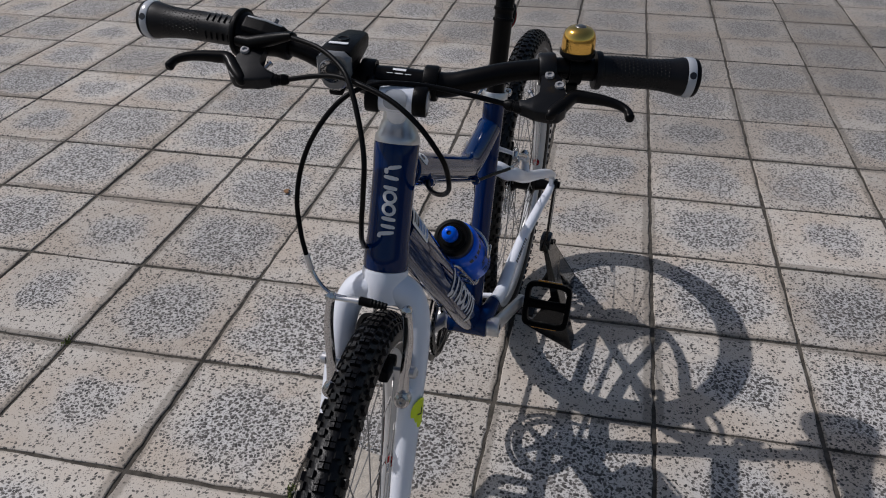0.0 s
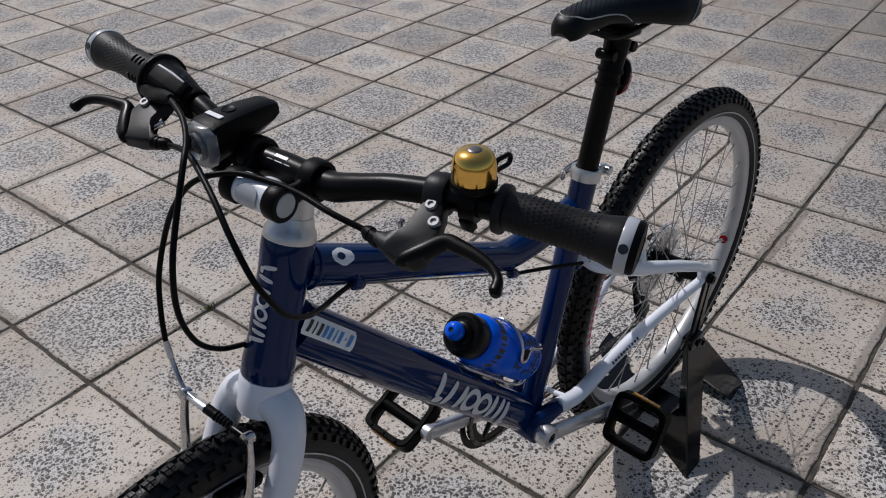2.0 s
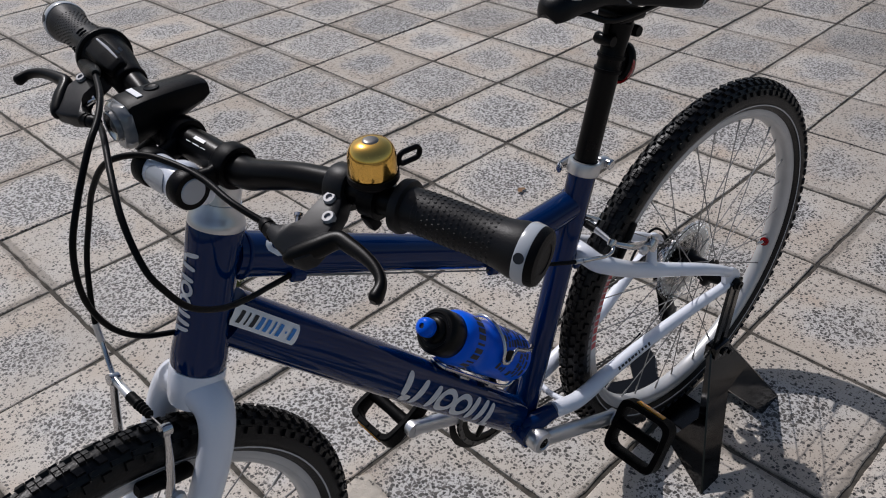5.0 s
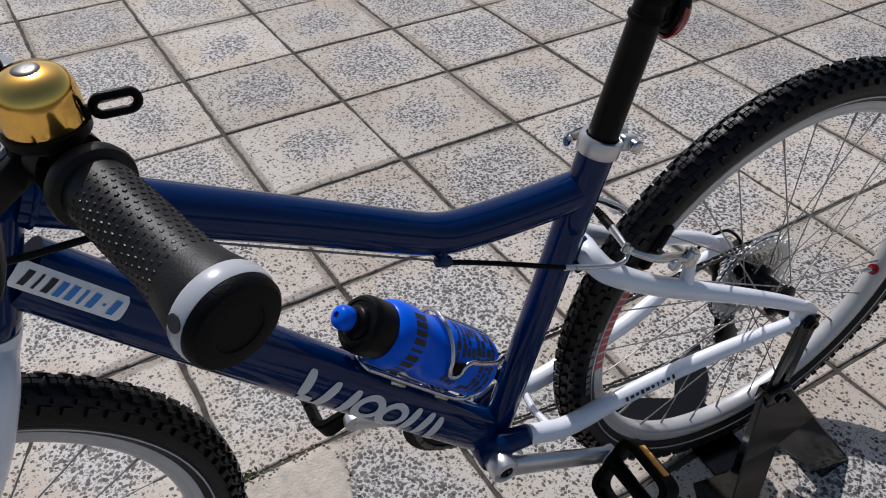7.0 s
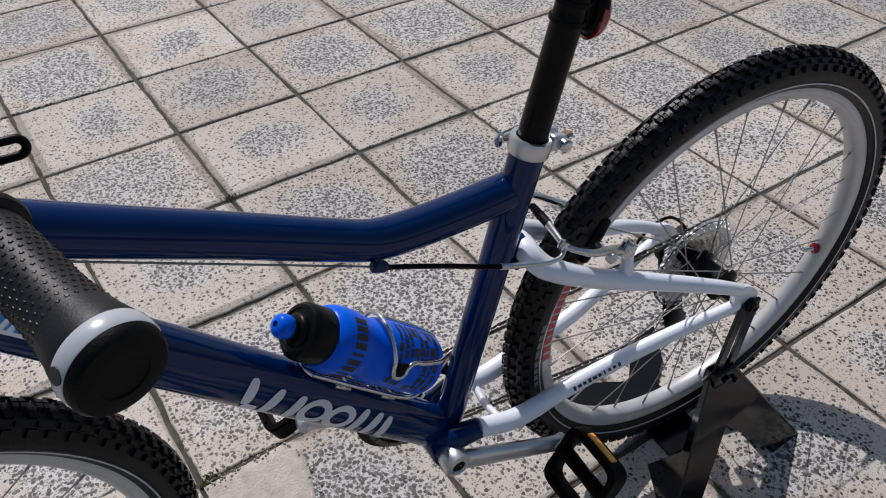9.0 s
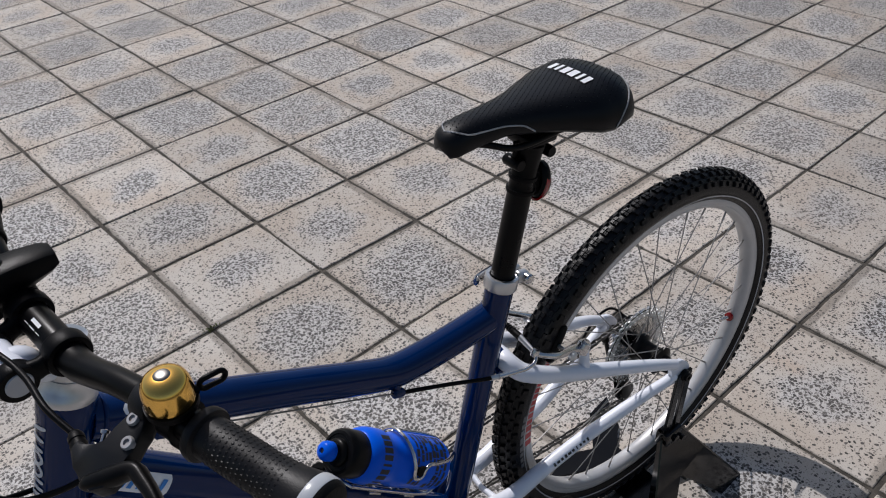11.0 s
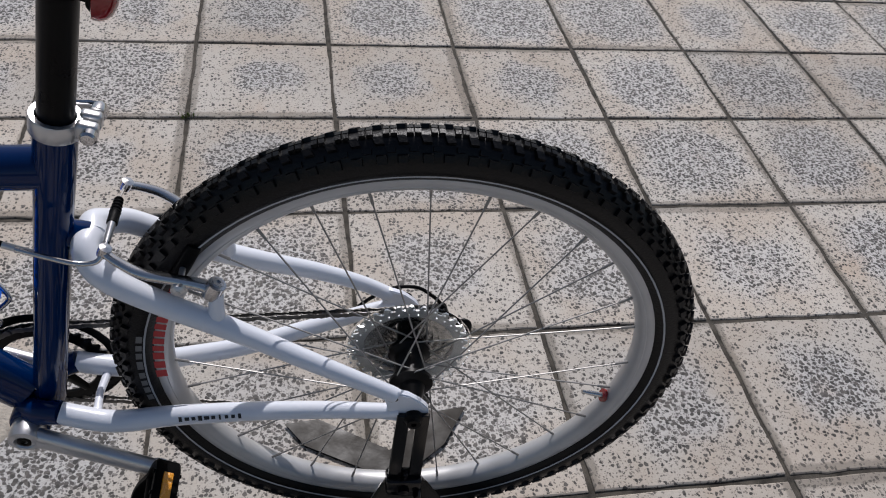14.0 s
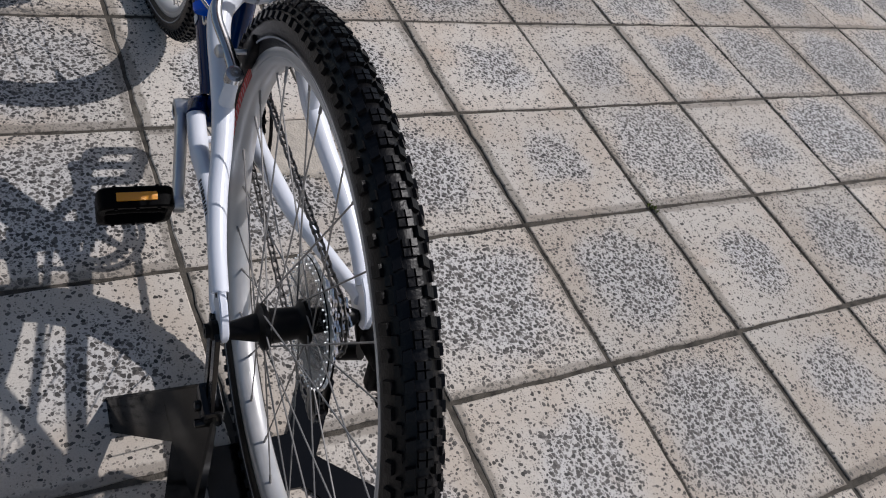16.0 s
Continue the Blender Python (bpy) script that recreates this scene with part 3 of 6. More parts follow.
for v0, w0 in ((-0.026, 0.006), (-0.017, 0.004), (-0.007, 0.008), (0.004, 0.008), (0.014, 0.004), (0.023, 0.006)):       # maker's mark, plain shapes
    bm = bmesh.new()
    grid = []
    for iu in range(5):
        u = 0.187 + 0.014 * iu / 4
        w, top, deep = (float(np.interp(u, us, [r[c_] for r in rows])) for c_ in (1, 2, 3))
        row = []
        for dv in (-0.5, 0.5):
            v = v0 + dv * w0
            hh = float(np.interp(abs(v) / w, [0, 0.3, 0.58, 0.8, 0.94], [0, -0.01, -0.06, -0.20, -0.42]))
            row.append(bm.verts.new((u, v, top + hh * deep + 0.0012)))
        grid.append(row)
    for p, q in zip(grid, grid[1:]):
        bm.faces.new((p[0], p[1], q[1], q[0]))
    part("maker_mark", bm, STICKER, saddle, "white plain mark")
for s in (1, -1):       # rails
    bm = bmesh.new()
    sweep(bm, smooth_line([(0.345, s * 0.006, 0.803), (0.32, s * 0.014, 0.794), (0.285, s * 0.021, 0.781), (0.22, s * 0.022, 0.781), (0.18, s * 0.026, 0.788), (0.15, s * 0.032, 0.803)], 5), 0.0035, 10)
    part("saddle_rail", bm, BLACK, saddle)

# tail light
bm = bmesh.new()
TAIL = SEAT_TOP + seat_way * 0.128
m = frame_of(TAIL + Vector((-0.026, 0, -0.004)), seat_way, (-1, 0, 0))
lathe_pts = [(0.0, -0.008), (0.014, -0.008), (0.0168, -0.004), (0.0168, 0.002), (0.0150, 0.0055), (0.0125, 0.0072)]
b2 = bmesh.new()
lathe(b2, lathe_pts + [(0.0, 0.009)], (0, 0, 0), (0, 0, 1), 28)
b2.transform(m @ Matrix.Diagonal((1.28, 0.86, 0.9, 1)))
tail_light = part("tail_light", b2, PLASTIC, bicycle, "black tail light with a red lens on the seat post")
b2 = bmesh.new()
lathe(b2, [(0.0150, -0.004), (0.0172, -0.003), (0.0170, 0.002), (0.0150, 0.007), (0.0115, 0.0110), (0.006, 0.0136), (0.0, 0.0142)], (-0.0030, 0, 0), (0, 0, 1), 28)
b2.transform(m @ Matrix.Diagonal((1.28, 0.90, 0.9, 1)))
part("lens", b2, RED, tail_light, "red lens")
bm = bmesh.new()
for d in (0.122, 0.138):
    lathe(bm, [(0.0142, -0.002), (0.0158, -0.002), (0.0158, 0.002), (0.0142, 0.002)], SEAT_TOP + seat_way * d, seat_way, 24, True)
box(bm, TAIL + Vector((-0.016, 0, -0.002)), (0.012, 0.016, 0.022), rot(0, -15, 0), 0.002)
part("mount", bm, RUBBER, tail_light)

# headset, fork
bm = bmesh.new()
lathe(bm, [(0.0, 0.002), (0.0228, 0.002), (0.0232, -0.001), (0.0225, -0.006), (0.0205, -0.009), (0.0185, -0.016), (0.0178, -0.020), (0, -0.02)], HEAD_TOP, HEAD_WAY, 36)
part("headset_cover", bm, SILVER, bicycle, "satin silver headset cone")
bm = bmesh.new()
k0 = (HEAD_LOW - HEAD_TOP).length
lathe(bm, [(0.0, k0 + 0.0005), (0.0238, k0 + 0.0005), (0.0245, k0 + 0.004), (0.0235, k0 + 0.03), (0.022, k0 + 0.036), (0.0, k0 + 0.037)], HEAD_TOP, HEAD_WAY, 36)
fork = part("fork", steered(bm), WHITE, bicycle, "white aluminium fork")
for s in (1, -1):
    bm = bmesh.new()
    a = axis_point(k0)
    ahead = Vector((-HEAD_WAY.z, 0, HEAD_WAY.x))      # square to the steering axis, forward
    pts = []
    for d, out, fwd, r in ((0.018, 0.004, 0.0, 0.0185), (0.022, 0.015, 0.0, 0.0185), (0.030, 0.0290, 0.0, 0.0165), (0.050, 0.0380, 0.001, 0.0148), (0.085, 0.0412, 0.004, 0.0144), (0.14, 0.0418, 0.012, 0.0136), (0.20, 0.0425, 0.021, 0.0124), (0.28, 0.0435, 0.031, 0.0106), (0.336, 0.0435, 0.038, 0.0092)):
        p = a + HEAD_WAY * d + ahead * fwd
        pts.append((p.x, s * out, p.z, r))
    line = smooth_line(pts, 5)
    sweep(bm, [q[:3] for q in line], [q[3] for q in line], 20, 1.08)
    p = AXLE_F
    m = Matrix.Translation((0, s * 0.0435, 0)) @ rot(90, 0, 0).to_4x4()
    plate(bm, [(p.x - 0.012, p.z + 0.028), (p.x + 0.008, p.z + 0.024), (p.x + 0.014, p.z + 0.004), (p.x + 0.012, p.z - 0.012), (p.x - 0.008, p.z - 0.012), (p.x - 0.014, p.z + 0.006)], 0.007, m)
    part("fork_leg", steered(bm), WHITE, fork)
    bm = bmesh.new()
    q = a + HEAD_WAY * 0.127 + ahead * 0.016
    lathe(bm, [(0, -0.004), (0.0085, -0.004), (0.008, 0.016), (0.0045, 0.018), (0.0045, 0.026), (0, 0.026)], (q.x, s * 0.037, q.z), ahead, 16)
    part("brake_boss", steered(bm), WHITE, fork)
bm = bmesh.new()       # round lime sticker on the outer front of the left fork leg
q = axis_point(k0) + HEAD_WAY * 0.149 + ahead * 0.0135
sm = frame_of(Vector((q.x, 0.0418, q.z)), HEAD_WAY, Vector((0.50, 0.95, 0.1)))
rows_ = []
for i in range(9):
    x = -1 + i / 4
    wd = 0.0125 * math.sqrt(max(0.03, 1 - x * x))
    rows_.append([bm.verts.new(sm @ Vector((x * 0.017, 0.0150 * math.sin(y * wd / 0.015), 0.0150 * math.cos(y * wd / 0.015)))) for y in (-1, -0.6, -0.2, 0.2, 0.6, 1)])
for p, q in zip(rows_, rows_[1:]):
    for i in range(5):
        bm.faces.new((p[i], p[i + 1], q[i + 1], q[i]))
sticker = part("sticker", steered(bm), LIME, fork, "round lime yellow sticker")
bm = bmesh.new()
for x, y, w, h in ((-0.002, 0.001, 0.0075, 0.0016), (0.0015, -0.0015, 0.0016, 0.006)):
    vs = [bm.verts.new(sm @ Vector((x + dx * w / 2, 0.0154 * math.sin((y + dy * h / 2) / 0.015), 0.0154 * math.cos((y + dy * h / 2) / 0.015)))) for dx, dy in ((-1, -1), (1, -1), (1, 1), (-1, 1))]
    bm.faces.new(vs)
part("print_mark", steered(bm), INK, sticker)


# wheels
def wheel(name, label, centre, m, hub_wide, cassette, size):
    w = new(name)
    w.parent = bicycle
    w.matrix_local = m @ Matrix.Translation(centre) @ Matrix.Scale(size, 4)
    w.empty_display_size = 0.05
    tagged(w, label)
    # tyre carcass
    bm = bmesh.new()
    prof = []
    R, r, SLIM = 0.2725, 0.0218, 0.88
    for k in range(20):
        a = radians(-152 + 304 * k / 19)
        prof.append((R + r * math.cos(a) * 1.05, SLIM * r * math.sin(a)))
    lathe(bm, prof, (0, 0, 0), (0, 1, 0), 120, True)
    tyre = part("tyre", bm, TYRE, w, "black knobbly tyre with a white reflective stripe", sharp=50)
    # tread blocks
    bm = bmesh.new()

    def knob(a, tilt, long, wide, high, slit=False, skew=0.0):
        """A tapered block at wheel angle a, tilted over the carcass."""
        t = radians(tilt)
        o = Vector((R + r * 1.05 * math.cos(t), r * math.sin(t)))
        nrm = Vector((math.cos(t), math.sin(t)))
        tan = Vector((-math.sin(t), math.cos(t)))
        vs = []
        for hh, sc in ((-0.0015, 1.06), (high, 0.92)):
            for x, y in ((-1, -1), (1, -1), (1, 1), (-1, 1)):
                rr = o + nrm * hh + tan * (y * wide / 2 * sc)
                aa = a + (x * long / 2 * sc + y * skew) / 0.298
                vs.append(bm.verts.new((rr.x * math.sin(aa), rr.y * SLIM, rr.x * math.cos(aa))))
        for f in ((3, 2, 1, 0), (4, 5, 6, 7), (0, 1, 5, 4), (1, 2, 6, 5), (2, 3, 7, 6), (3, 0, 4, 7)):
            bm.faces.new([vs[i] for i in f])

    N = 96
    h = 2 * math.pi / N
    for k in range(N):
        a = h * k
        for s in (-1, 1):
            for f in (-0.16, 0.16):        # the middle cluster, cut crosswise
                knob(a + f * h, s * 7.5, 0.0054, 0.0056, 0.0033)
            knob(a + 0.50 * h, s * 27, 0.0078, 0.0074, 0.0034, skew=-s * 0.0010)
            knob(a + 0.02 * h, s * 47, 0.0074, 0.0048, 0.0028)
            knob(a + (0.50 if k % 2 else 0.42) * h, s * 66, 0.0092, 0.0066 if k % 2 else 0.0080, 0.0036)
    part("tread", bm, TYRE, tyre, sharp=20)
    for s in (1, -1):     # reflective line and moulded letters on the side wall
        bm = bmesh.new()
        lathe(bm, [(0.2630, s * 0.01915), (0.2648, s * 0.01965)], (0, 0, 0), (0, 1, 0), 96)
        part("reflective_stripe", bm, GREYLENS, tyre, "pale reflective stripe")
    bm = bmesh.new()
    for start in (78,):
        a = start
        for ww in (5, 4.2, 4.6, 6.4, 4.6, 4, 4.4, 4.2):
            bm_a0, bm_a1 = radians(a), radians(a + ww * 0.42)
            vs = []
            for aa in (bm_a0, bm_a1):
                for t in (66, 80):
                    rr = R + (r + 0.0007) * 1.05 * math.cos(radians(t + 26))
                    vs.append(bm.verts.new((rr * math.sin(aa), SLIM * (r + 0.0006) * math.sin(radians(t + 26)) + 0.0002, rr * math.cos(aa))))
            bm.faces.new((vs[0], vs[1], vs[3], vs[2]))
            a += ww * 0.6
    tagged(part("side_wall_print", bm, DIMPRINT, tyre), kind="stuff")
    # rim
    bm = bmesh.new()
    wall = [(0.2600, 0.0110), (0.2604, 0.0124), (0.2596, 0.0134), (0.2570, 0.0136), (0.2564, 0.0131), (0.2556, 0.0131), (0.2550, 0.0135), (0.2490, 0.0131), (0.2484, 0.0126), (0.2476, 0.0126), (0.2470, 0.0129), (0.2440, 0.0118), (0.2412, 0.0090), (0.2392, 0.0045)]
    lathe(bm, wall + [(0.2388, 0.0)] + [(q, -y) for q, y in wall[::-1]] + [(0.2500, -0.0100), (0.2500, 0.0100)], (0, 0, 0), (0, 1, 0), 120, True)
    rim = part("rim", bm, RIM, w, "silver alloy rim")
    bm = bmesh.new()       # red rim print, plain blocks
    for s in (1, -1):
        a = 60 if s > 0 else 240
        for ww in (1.2, 1.2, 1.2, 1.6, 2.4, 2.2, 2.2, 2.4, 2.4, 2.6, 2.6, 2.4, 3.2, 3.2, 3.2):
            vs = []
            for aa in (radians(a), radians(a + ww * 0.75)):
                for rr, y in ((0.2462, 0.0127), (0.2568, 0.01365)):
                    vs.append(bm.verts.new((rr * math.sin(aa), s * (y + 0.0004), rr * math.cos(aa))))
            bm.faces.new((vs[0], vs[1], vs[3], vs[2]))
            a += ww
    tagged(part("rim_print", bm, REDPRINT, rim), kind="stuff")
    # hub
    bm = bmesh.new()
    hw = hub_wide / 2
    fl = 0.0280 if not cassette else 0.031
    right = -0.0085 if cassette else -fl
    lathe(bm, [(0, -hw), (0.006, -hw), (0.008, -hw + 0.004), (0.011, -hw + 0.010), (0.013, right - 0.006), (0.0225, right - 0.002), (0.0225, right + 0.002), (0.017, right + 0.006), (0.0155, 0.0), (0.017, fl - 0.006), (0.0225, fl - 0.002), (0.0225, fl + 0.002), (0.014, fl + 0.006), (0.010, hw - 0.010), (0.008, hw), (0, hw)], (0, 0, 0), (0, 1, 0), 32)
    part("hub", bm, BLACK, w, "black hub")
    # spokes: two laced sets a side
    kinds = {}
    for side, flange in ((1, fl), (-1, right)):
        for lean in (1, -1):
            b = bmesh.new()
            a0 = radians(62 * lean)
            p0 = Vector((0.0205 * math.sin(a0), flange + 0.002 * lean, 0.0205 * math.cos(a0)))
            p1 = Vector((0, side * 0.0025, 0.2395))
            sweep(b, [p0, p0.lerp(p1, 0.5), p1], 0.00085, 6)
            sweep(b, [p1.lerp(p0, 0.065), p1], 0.0015, 8)
            me = bpy.data.meshes.new("spoke")
            b.to_mesh(me)
            b.free()
            me.materials.append(SPOKE)
            kinds[side, lean] = me
    for k in range(28):
        side = 1 if k % 2 else -1
        lean = 1 if (k // 2) % 2 else -1
        ob = new("spoke", kinds[side, lean])
        ob.parent = w
        ob.matrix_local = Matrix.Rotation(2 * math.pi * k / 28, 4, "Y")
    # valve with its red collar, seen at the rear wheel
    bm = bmesh.new()
    a = radians(254)
    e = Vector((math.sin(a), 0, math.cos(a)))
    lathe(bm, [(0, 0), (0.003, 0), (0.003, 0.022), (0.0022, 0.024), (0.0022, 0.03), (0, 0.03)], e * 0.2395, -e, 12)
    valve = part("valve", bm, CHROME, w)
    bm = bmesh.new()
    lathe(bm, [(0.0032, 0.0), (0.0078, 0.0), (0.0078, 0.0028), (0.0032, 0.0032)], e * 0.2386, -e, 18, True)
    part("collar", bm, RED, valve, "red collar")
    return w


wheel("rear_wheel", "rear wheel with silver rim", AXLE_R, Matrix(), 0.128, True, 1.008)
wheel("front_wheel", "front wheel with silver rim", AXLE_F, STEER, 0.080, False, 0.980)

# rear axle ends
for s in (1, -1):
    bm = bmesh.new()
    lathe(bm, [(0, 0), (0.0085, 0), (0.0095, 0.002), (0.0095, 0.007), (0.007, 0.009), (0.007, 0.013), (0.003, 0.013), (0.003, 0.010), (0, 0.010)], (0, s * 0.0725, 0.313), (0, s, 0), 18)
    part("axle_nut", bm, BLACK, bicycle)
    bm = bmesh.new()
    lathe(bm, [(0, 0), (0.008, 0), (0.009, 0.002), (0.009, 0.006), (0.006, 0.009), (0, 0.009)], (AXLE_F.x, s * 0.0470, AXLE_F.z), (0, s, 0), 18)
    part("axle_nut", steered(bm), BLACK, bicycle)

# ---- handlebar and stem ----
BAR = [(0.0, 0.743, 0.7915), (0.045, 0.743, 0.7915), (0.070, 0.741, 0.7985), (0.100, 0.736, 0.8075), (0.130, 0.731, 0.8125), (0.160, 0.727, 0.8155), (0.215, 0.7175, 0.8150), (0.282, 0.7050, 0.8120)]


def bar_at(v):
    """The place of the handlebar's middle line, v metres to the left, with the steering turned."""
    a = abs(v)
    u, z = (float(np.interp(a, [b[0] for b in BAR], [b[c_] for b in BAR])) for c_ in (1, 2))
    return STEER @ Vector((u, v, z))


def bar_way(v):
    return (bar_at(v + 0.004) - bar_at(v - 0.004)).normalized()


bm = bmesh.new()
half = [(b[1], b[0], b[2], r) for b, r in zip(BAR, (0.0126, 0.0122, 0.0110, 0.0100, 0.0100, 0.0108, 0.0110, 0.0110))]
line = smooth_line([(u, -v * 0.95, z, r) for u, v, z, r in half[::-1]] + [(u, v, z, r) for u, v, z, r in half[1:]], 8)
sweep(bm, [q[:3] for q in line], [q[3] for q in line], 20)
handlebar = part("handlebar", steered(bm), BLACK, bicycle, "matt black riser handlebar")
bm = bmesh.new()       # print on the middle of the bar, plain bars
D = bar_way(0.0)
m = frame_of(bar_at(0), D, (0.62, 0, 0.78))
for x, y, w, h in ((0, 0.004, 0.013, 0.0030), (0, -0.001, 0.008, 0.0010), (-0.009, -0.001, 0.006, 0.0006), (0.009, -0.001, 0.006, 0.0006)):
    vs = []
    for dx, dy in ((-1, -1), (1, -1), (1, 1), (-1, 1)):
        a = (y + dy * h / 2) / 0.0136
        vs.append(bm.verts.new(m @ Vector((x + dx * w / 2, 0.0132 * math.sin(a), 0.0132 * math.cos(a)))))
    bm.faces.new(vs)
part("bar_print", bm, STICKER, handlebar)

SW = STEER.to_3x3()
COL0 = axis_point(-0.018)
bm = bmesh.new()
lathe(bm, [(0, 0), (0.0172, 0), (0.0168, 0.002), (0.0165, 0.022), (0.0155, 0.032), (0.013, 0.037), (0, 0.038)], COL0, -HEAD_WAY, 32)
stem = part("stem", bm, SILVER, bicycle, "silver and black adjustable stem")
BARREL = STEER @ Vector((0.780, 0.0045, 0.7875))
bm = bmesh.new()
sweep(bm, smooth_line([COL0 - HEAD_WAY * 0.014, COL0 - HEAD_WAY * 0.016 + Vector((0.020, 0.003, 0.002)), BARREL + Vector((-0.012, 0, -0.003)), BARREL], 5), 0.0110, 20)
lathe(bm, [(0, -0.022), (0.0124, -0.022), (0.0130, -0.018), (0.0130, 0.018), (0.0124, 0.022), (0, 0.022)], BARREL, D, 32)
part("stem_barrel", bm, WHITE, stem, "pale barrel of the stem")
bm = bmesh.new()       # shield on the front of the barrel
m = frame_of(BARREL, D, Vector((0.95, 0, 0.25)))
rows_ = []
for i in range(9):
    a = -0.75 + 1.5 * i / 8
    wd = 0.011 * math.sqrt(max(0.05, 1 - (abs(a) / 0.82) ** 3))
    rows_.append([bm.verts.new(m @ Vector((x * wd, 0.0140 * math.sin(a), 0.0140 * math.cos(a)))) for x in (-1, -0.5, 0, 0.5, 1)])
for a, b in zip(rows_, rows_[1:]):
    for i in range(4):
        bm.faces.new((a[i], a[i + 1], b[i + 1], b[i]))
part("shield", bm, GREYLENS, stem, "pale grey shield")
for s in (1, -1):
    bm = bmesh.new()
    c0 = BARREL + D * (s * 0.0225)
    c1 = bar_at(s * 0.031)
    lathe(bm, [(0.008, -0.0065), (0.0142, -0.0065), (0.0150, -0.005), (0.0150, 0.005), (0.0142, 0.0065), (0.008, 0.0065)], c0, D, 28, True)
    lathe(bm, [(0.0130, -0.007), (0.0166, -0.007), (0.0174, -0.005), (0.0174, 0.005), (0.0166, 0.007), (0.0130, 0.007)], c1, D, 28, True)
    up_ = (c1 - c0).normalized().cross(D)
    sweep(bm, [c0, c0.lerp(c1, 0.5), c1], [0.0058, 0.0050, 0.0058], 16, [2.0, 1.6, 2.2], up=D, power=0.7)
    part("stem_arm", bm, PLASTIC, stem, "black clamp arm")
    bm = bmesh.new()
    lathe(bm, [(0.0, 0.0074), (0.0094, 0.0074), (0.0101, 0.0066), (0.0101, 0.0), (0, 0)], c0, D * s, 28)
    part("end_cap", bm, GREYLENS, stem, "pale grey round cap")


# ---- grips ----
def grip(s, inner, label):
    g0, g1 = 0.2760 if s > 0 else 0.2660, inner
    b = bmesh.new()
    prof = [(0.0184, g0 - 0.004), (0.0184, g0 - 0.008), (0.0168, g0 - 0.015), (0.0152, g0 - 0.026), (0.0143, g0 - 0.042), (0.0147, (g0 + g1) / 2), (0.0146, g1 + 0.018), (0.0144, g1 + 0.008)]
    if s > 0:
        prof += [(0.0146, g1 + 0.006), (0.0178, g1 + 0.005), (0.0185, g1 + 0.003), (0.0178, g1 - 0.001), (0.0118, g1 - 0.002)]
    else:
        prof += [(0.0160, g1 + 0.004), (0.0118, g1)]
    pts = [bar_at(s * h) for _, h in prof]
    sweep(b, pts, [r for r, _ in prof], 36)
    g = part("grip", b, GRIP, handlebar, label)
    b = bmesh.new()       # pimples
    per = 28
    rows = int((g0 - 0.022 - g1 - 0.010) / 0.0038)
    hs = [h for _, h in prof]
    for i in range(rows):
        h = g0 - 0.022 - i * 0.0038
        r = float(np.interp(h, hs[::-1], [q[0] for q in prof][::-1]))
        if s < 0 and h < g1 + 0.038:
            break
        c_, w_ = bar_at(s * h), bar_way(s * h)
        e1 = w_.orthogonal().normalized()
        e2 = w_.cross(e1)
        for k in range(per):
            a = 2 * math.pi * (k + 0.5 * (i % 2)) / per
            e = e1 * math.cos(a) + e2 * math.sin(a)
            t = w_.cross(e)
            base = [b.verts.new(c_ + e * (r - 0.0002) + (t * math.cos(q) + w_ * math.sin(q)) * 0.00115) for q in (0, 1.257, 2.513, 3.770, 5.027)]
            top = [b.verts.new(c_ + e * (r + 0.00032) + (t * math.cos(q) + w_ * math.sin(q)) * 0.0007) for q in (0, 1.257, 2.513, 3.770, 5.027)]
            for q in range(5):
                b.faces.new((base[q], base[(q + 1) % 5], top[(q + 1) % 5], top[q]))
            b.faces.new(top)
    tagged(part("pimple", b, GRIP, g), kind="stuff")
    end, w_ = bar_at(s * g0), bar_way(s * g0) * s
    b = bmesh.new()
    lathe(b, [(0.0, -0.005), (0.0190, -0.005), (0.0196, -0.0035), (0.0196, 0.0016), (0.0191, 0.0030), (0.0, 0.0030)], end, w_, 40)
    ring = part("end_ring", b, GREYLENS, g, "pale grey plastic ring")
    b = bmesh.new()
    lathe(b, [(0.0189, 0.0016), (0.0188, 0.0060), (0.0172, 0.0080), (0.0132, 0.0087), (0.0100, 0.0087), (0.0096, 0.0081), (0.0, 0.0081)], end, w_, 40)
    part("end_plug", b, RUBBER, g, "black rubber end plug")
    e = (Vector((0.75, 0, 0.35)) - w_ * Vector((0.75, 0, 0.35)).dot(w_)).normalized()
    b = bmesh.new()
    lathe(b, [(0.0, 0.0006), (0.0034, 0.0006), (0.0036, -0.001), (0, -0.001)], end + e * 0.0191 - w_ * 0.001, e, 16)
    part("set_screw", b, INK, g)
    return g


grip(1, 0.186, "black pimpled rubber grip with pale end ring")
right_grip = grip(-1, 0.166, "black pimpled rubber grip with raised bars and pale end ring")
bm = bmesh.new()       # raised bars on the right grip
for row in range(3):
    for k in range(5):
        h = 0.172 + k * 0.0062
        c_, w_ = bar_at(-h), bar_way(-h)
        e1 = (Vector((0, 0, 1)) - w_ * w_.z).normalized()
        e2 = w_.cross(e1)
        a = radians(row * 75 - 50)
        e = e1 * math.cos(a) + e2 * math.sin(a)
        t = w_.cross(e)
        sweep(bm, [c_ + e * 0.0146 - t * 0.0040, c_ + e * 0.0153, c_ + e * 0.0146 + t * 0.0040], 0.0010, 6)
tagged(part("raised_bar", bm, GRIP, right_grip), kind="stuff")

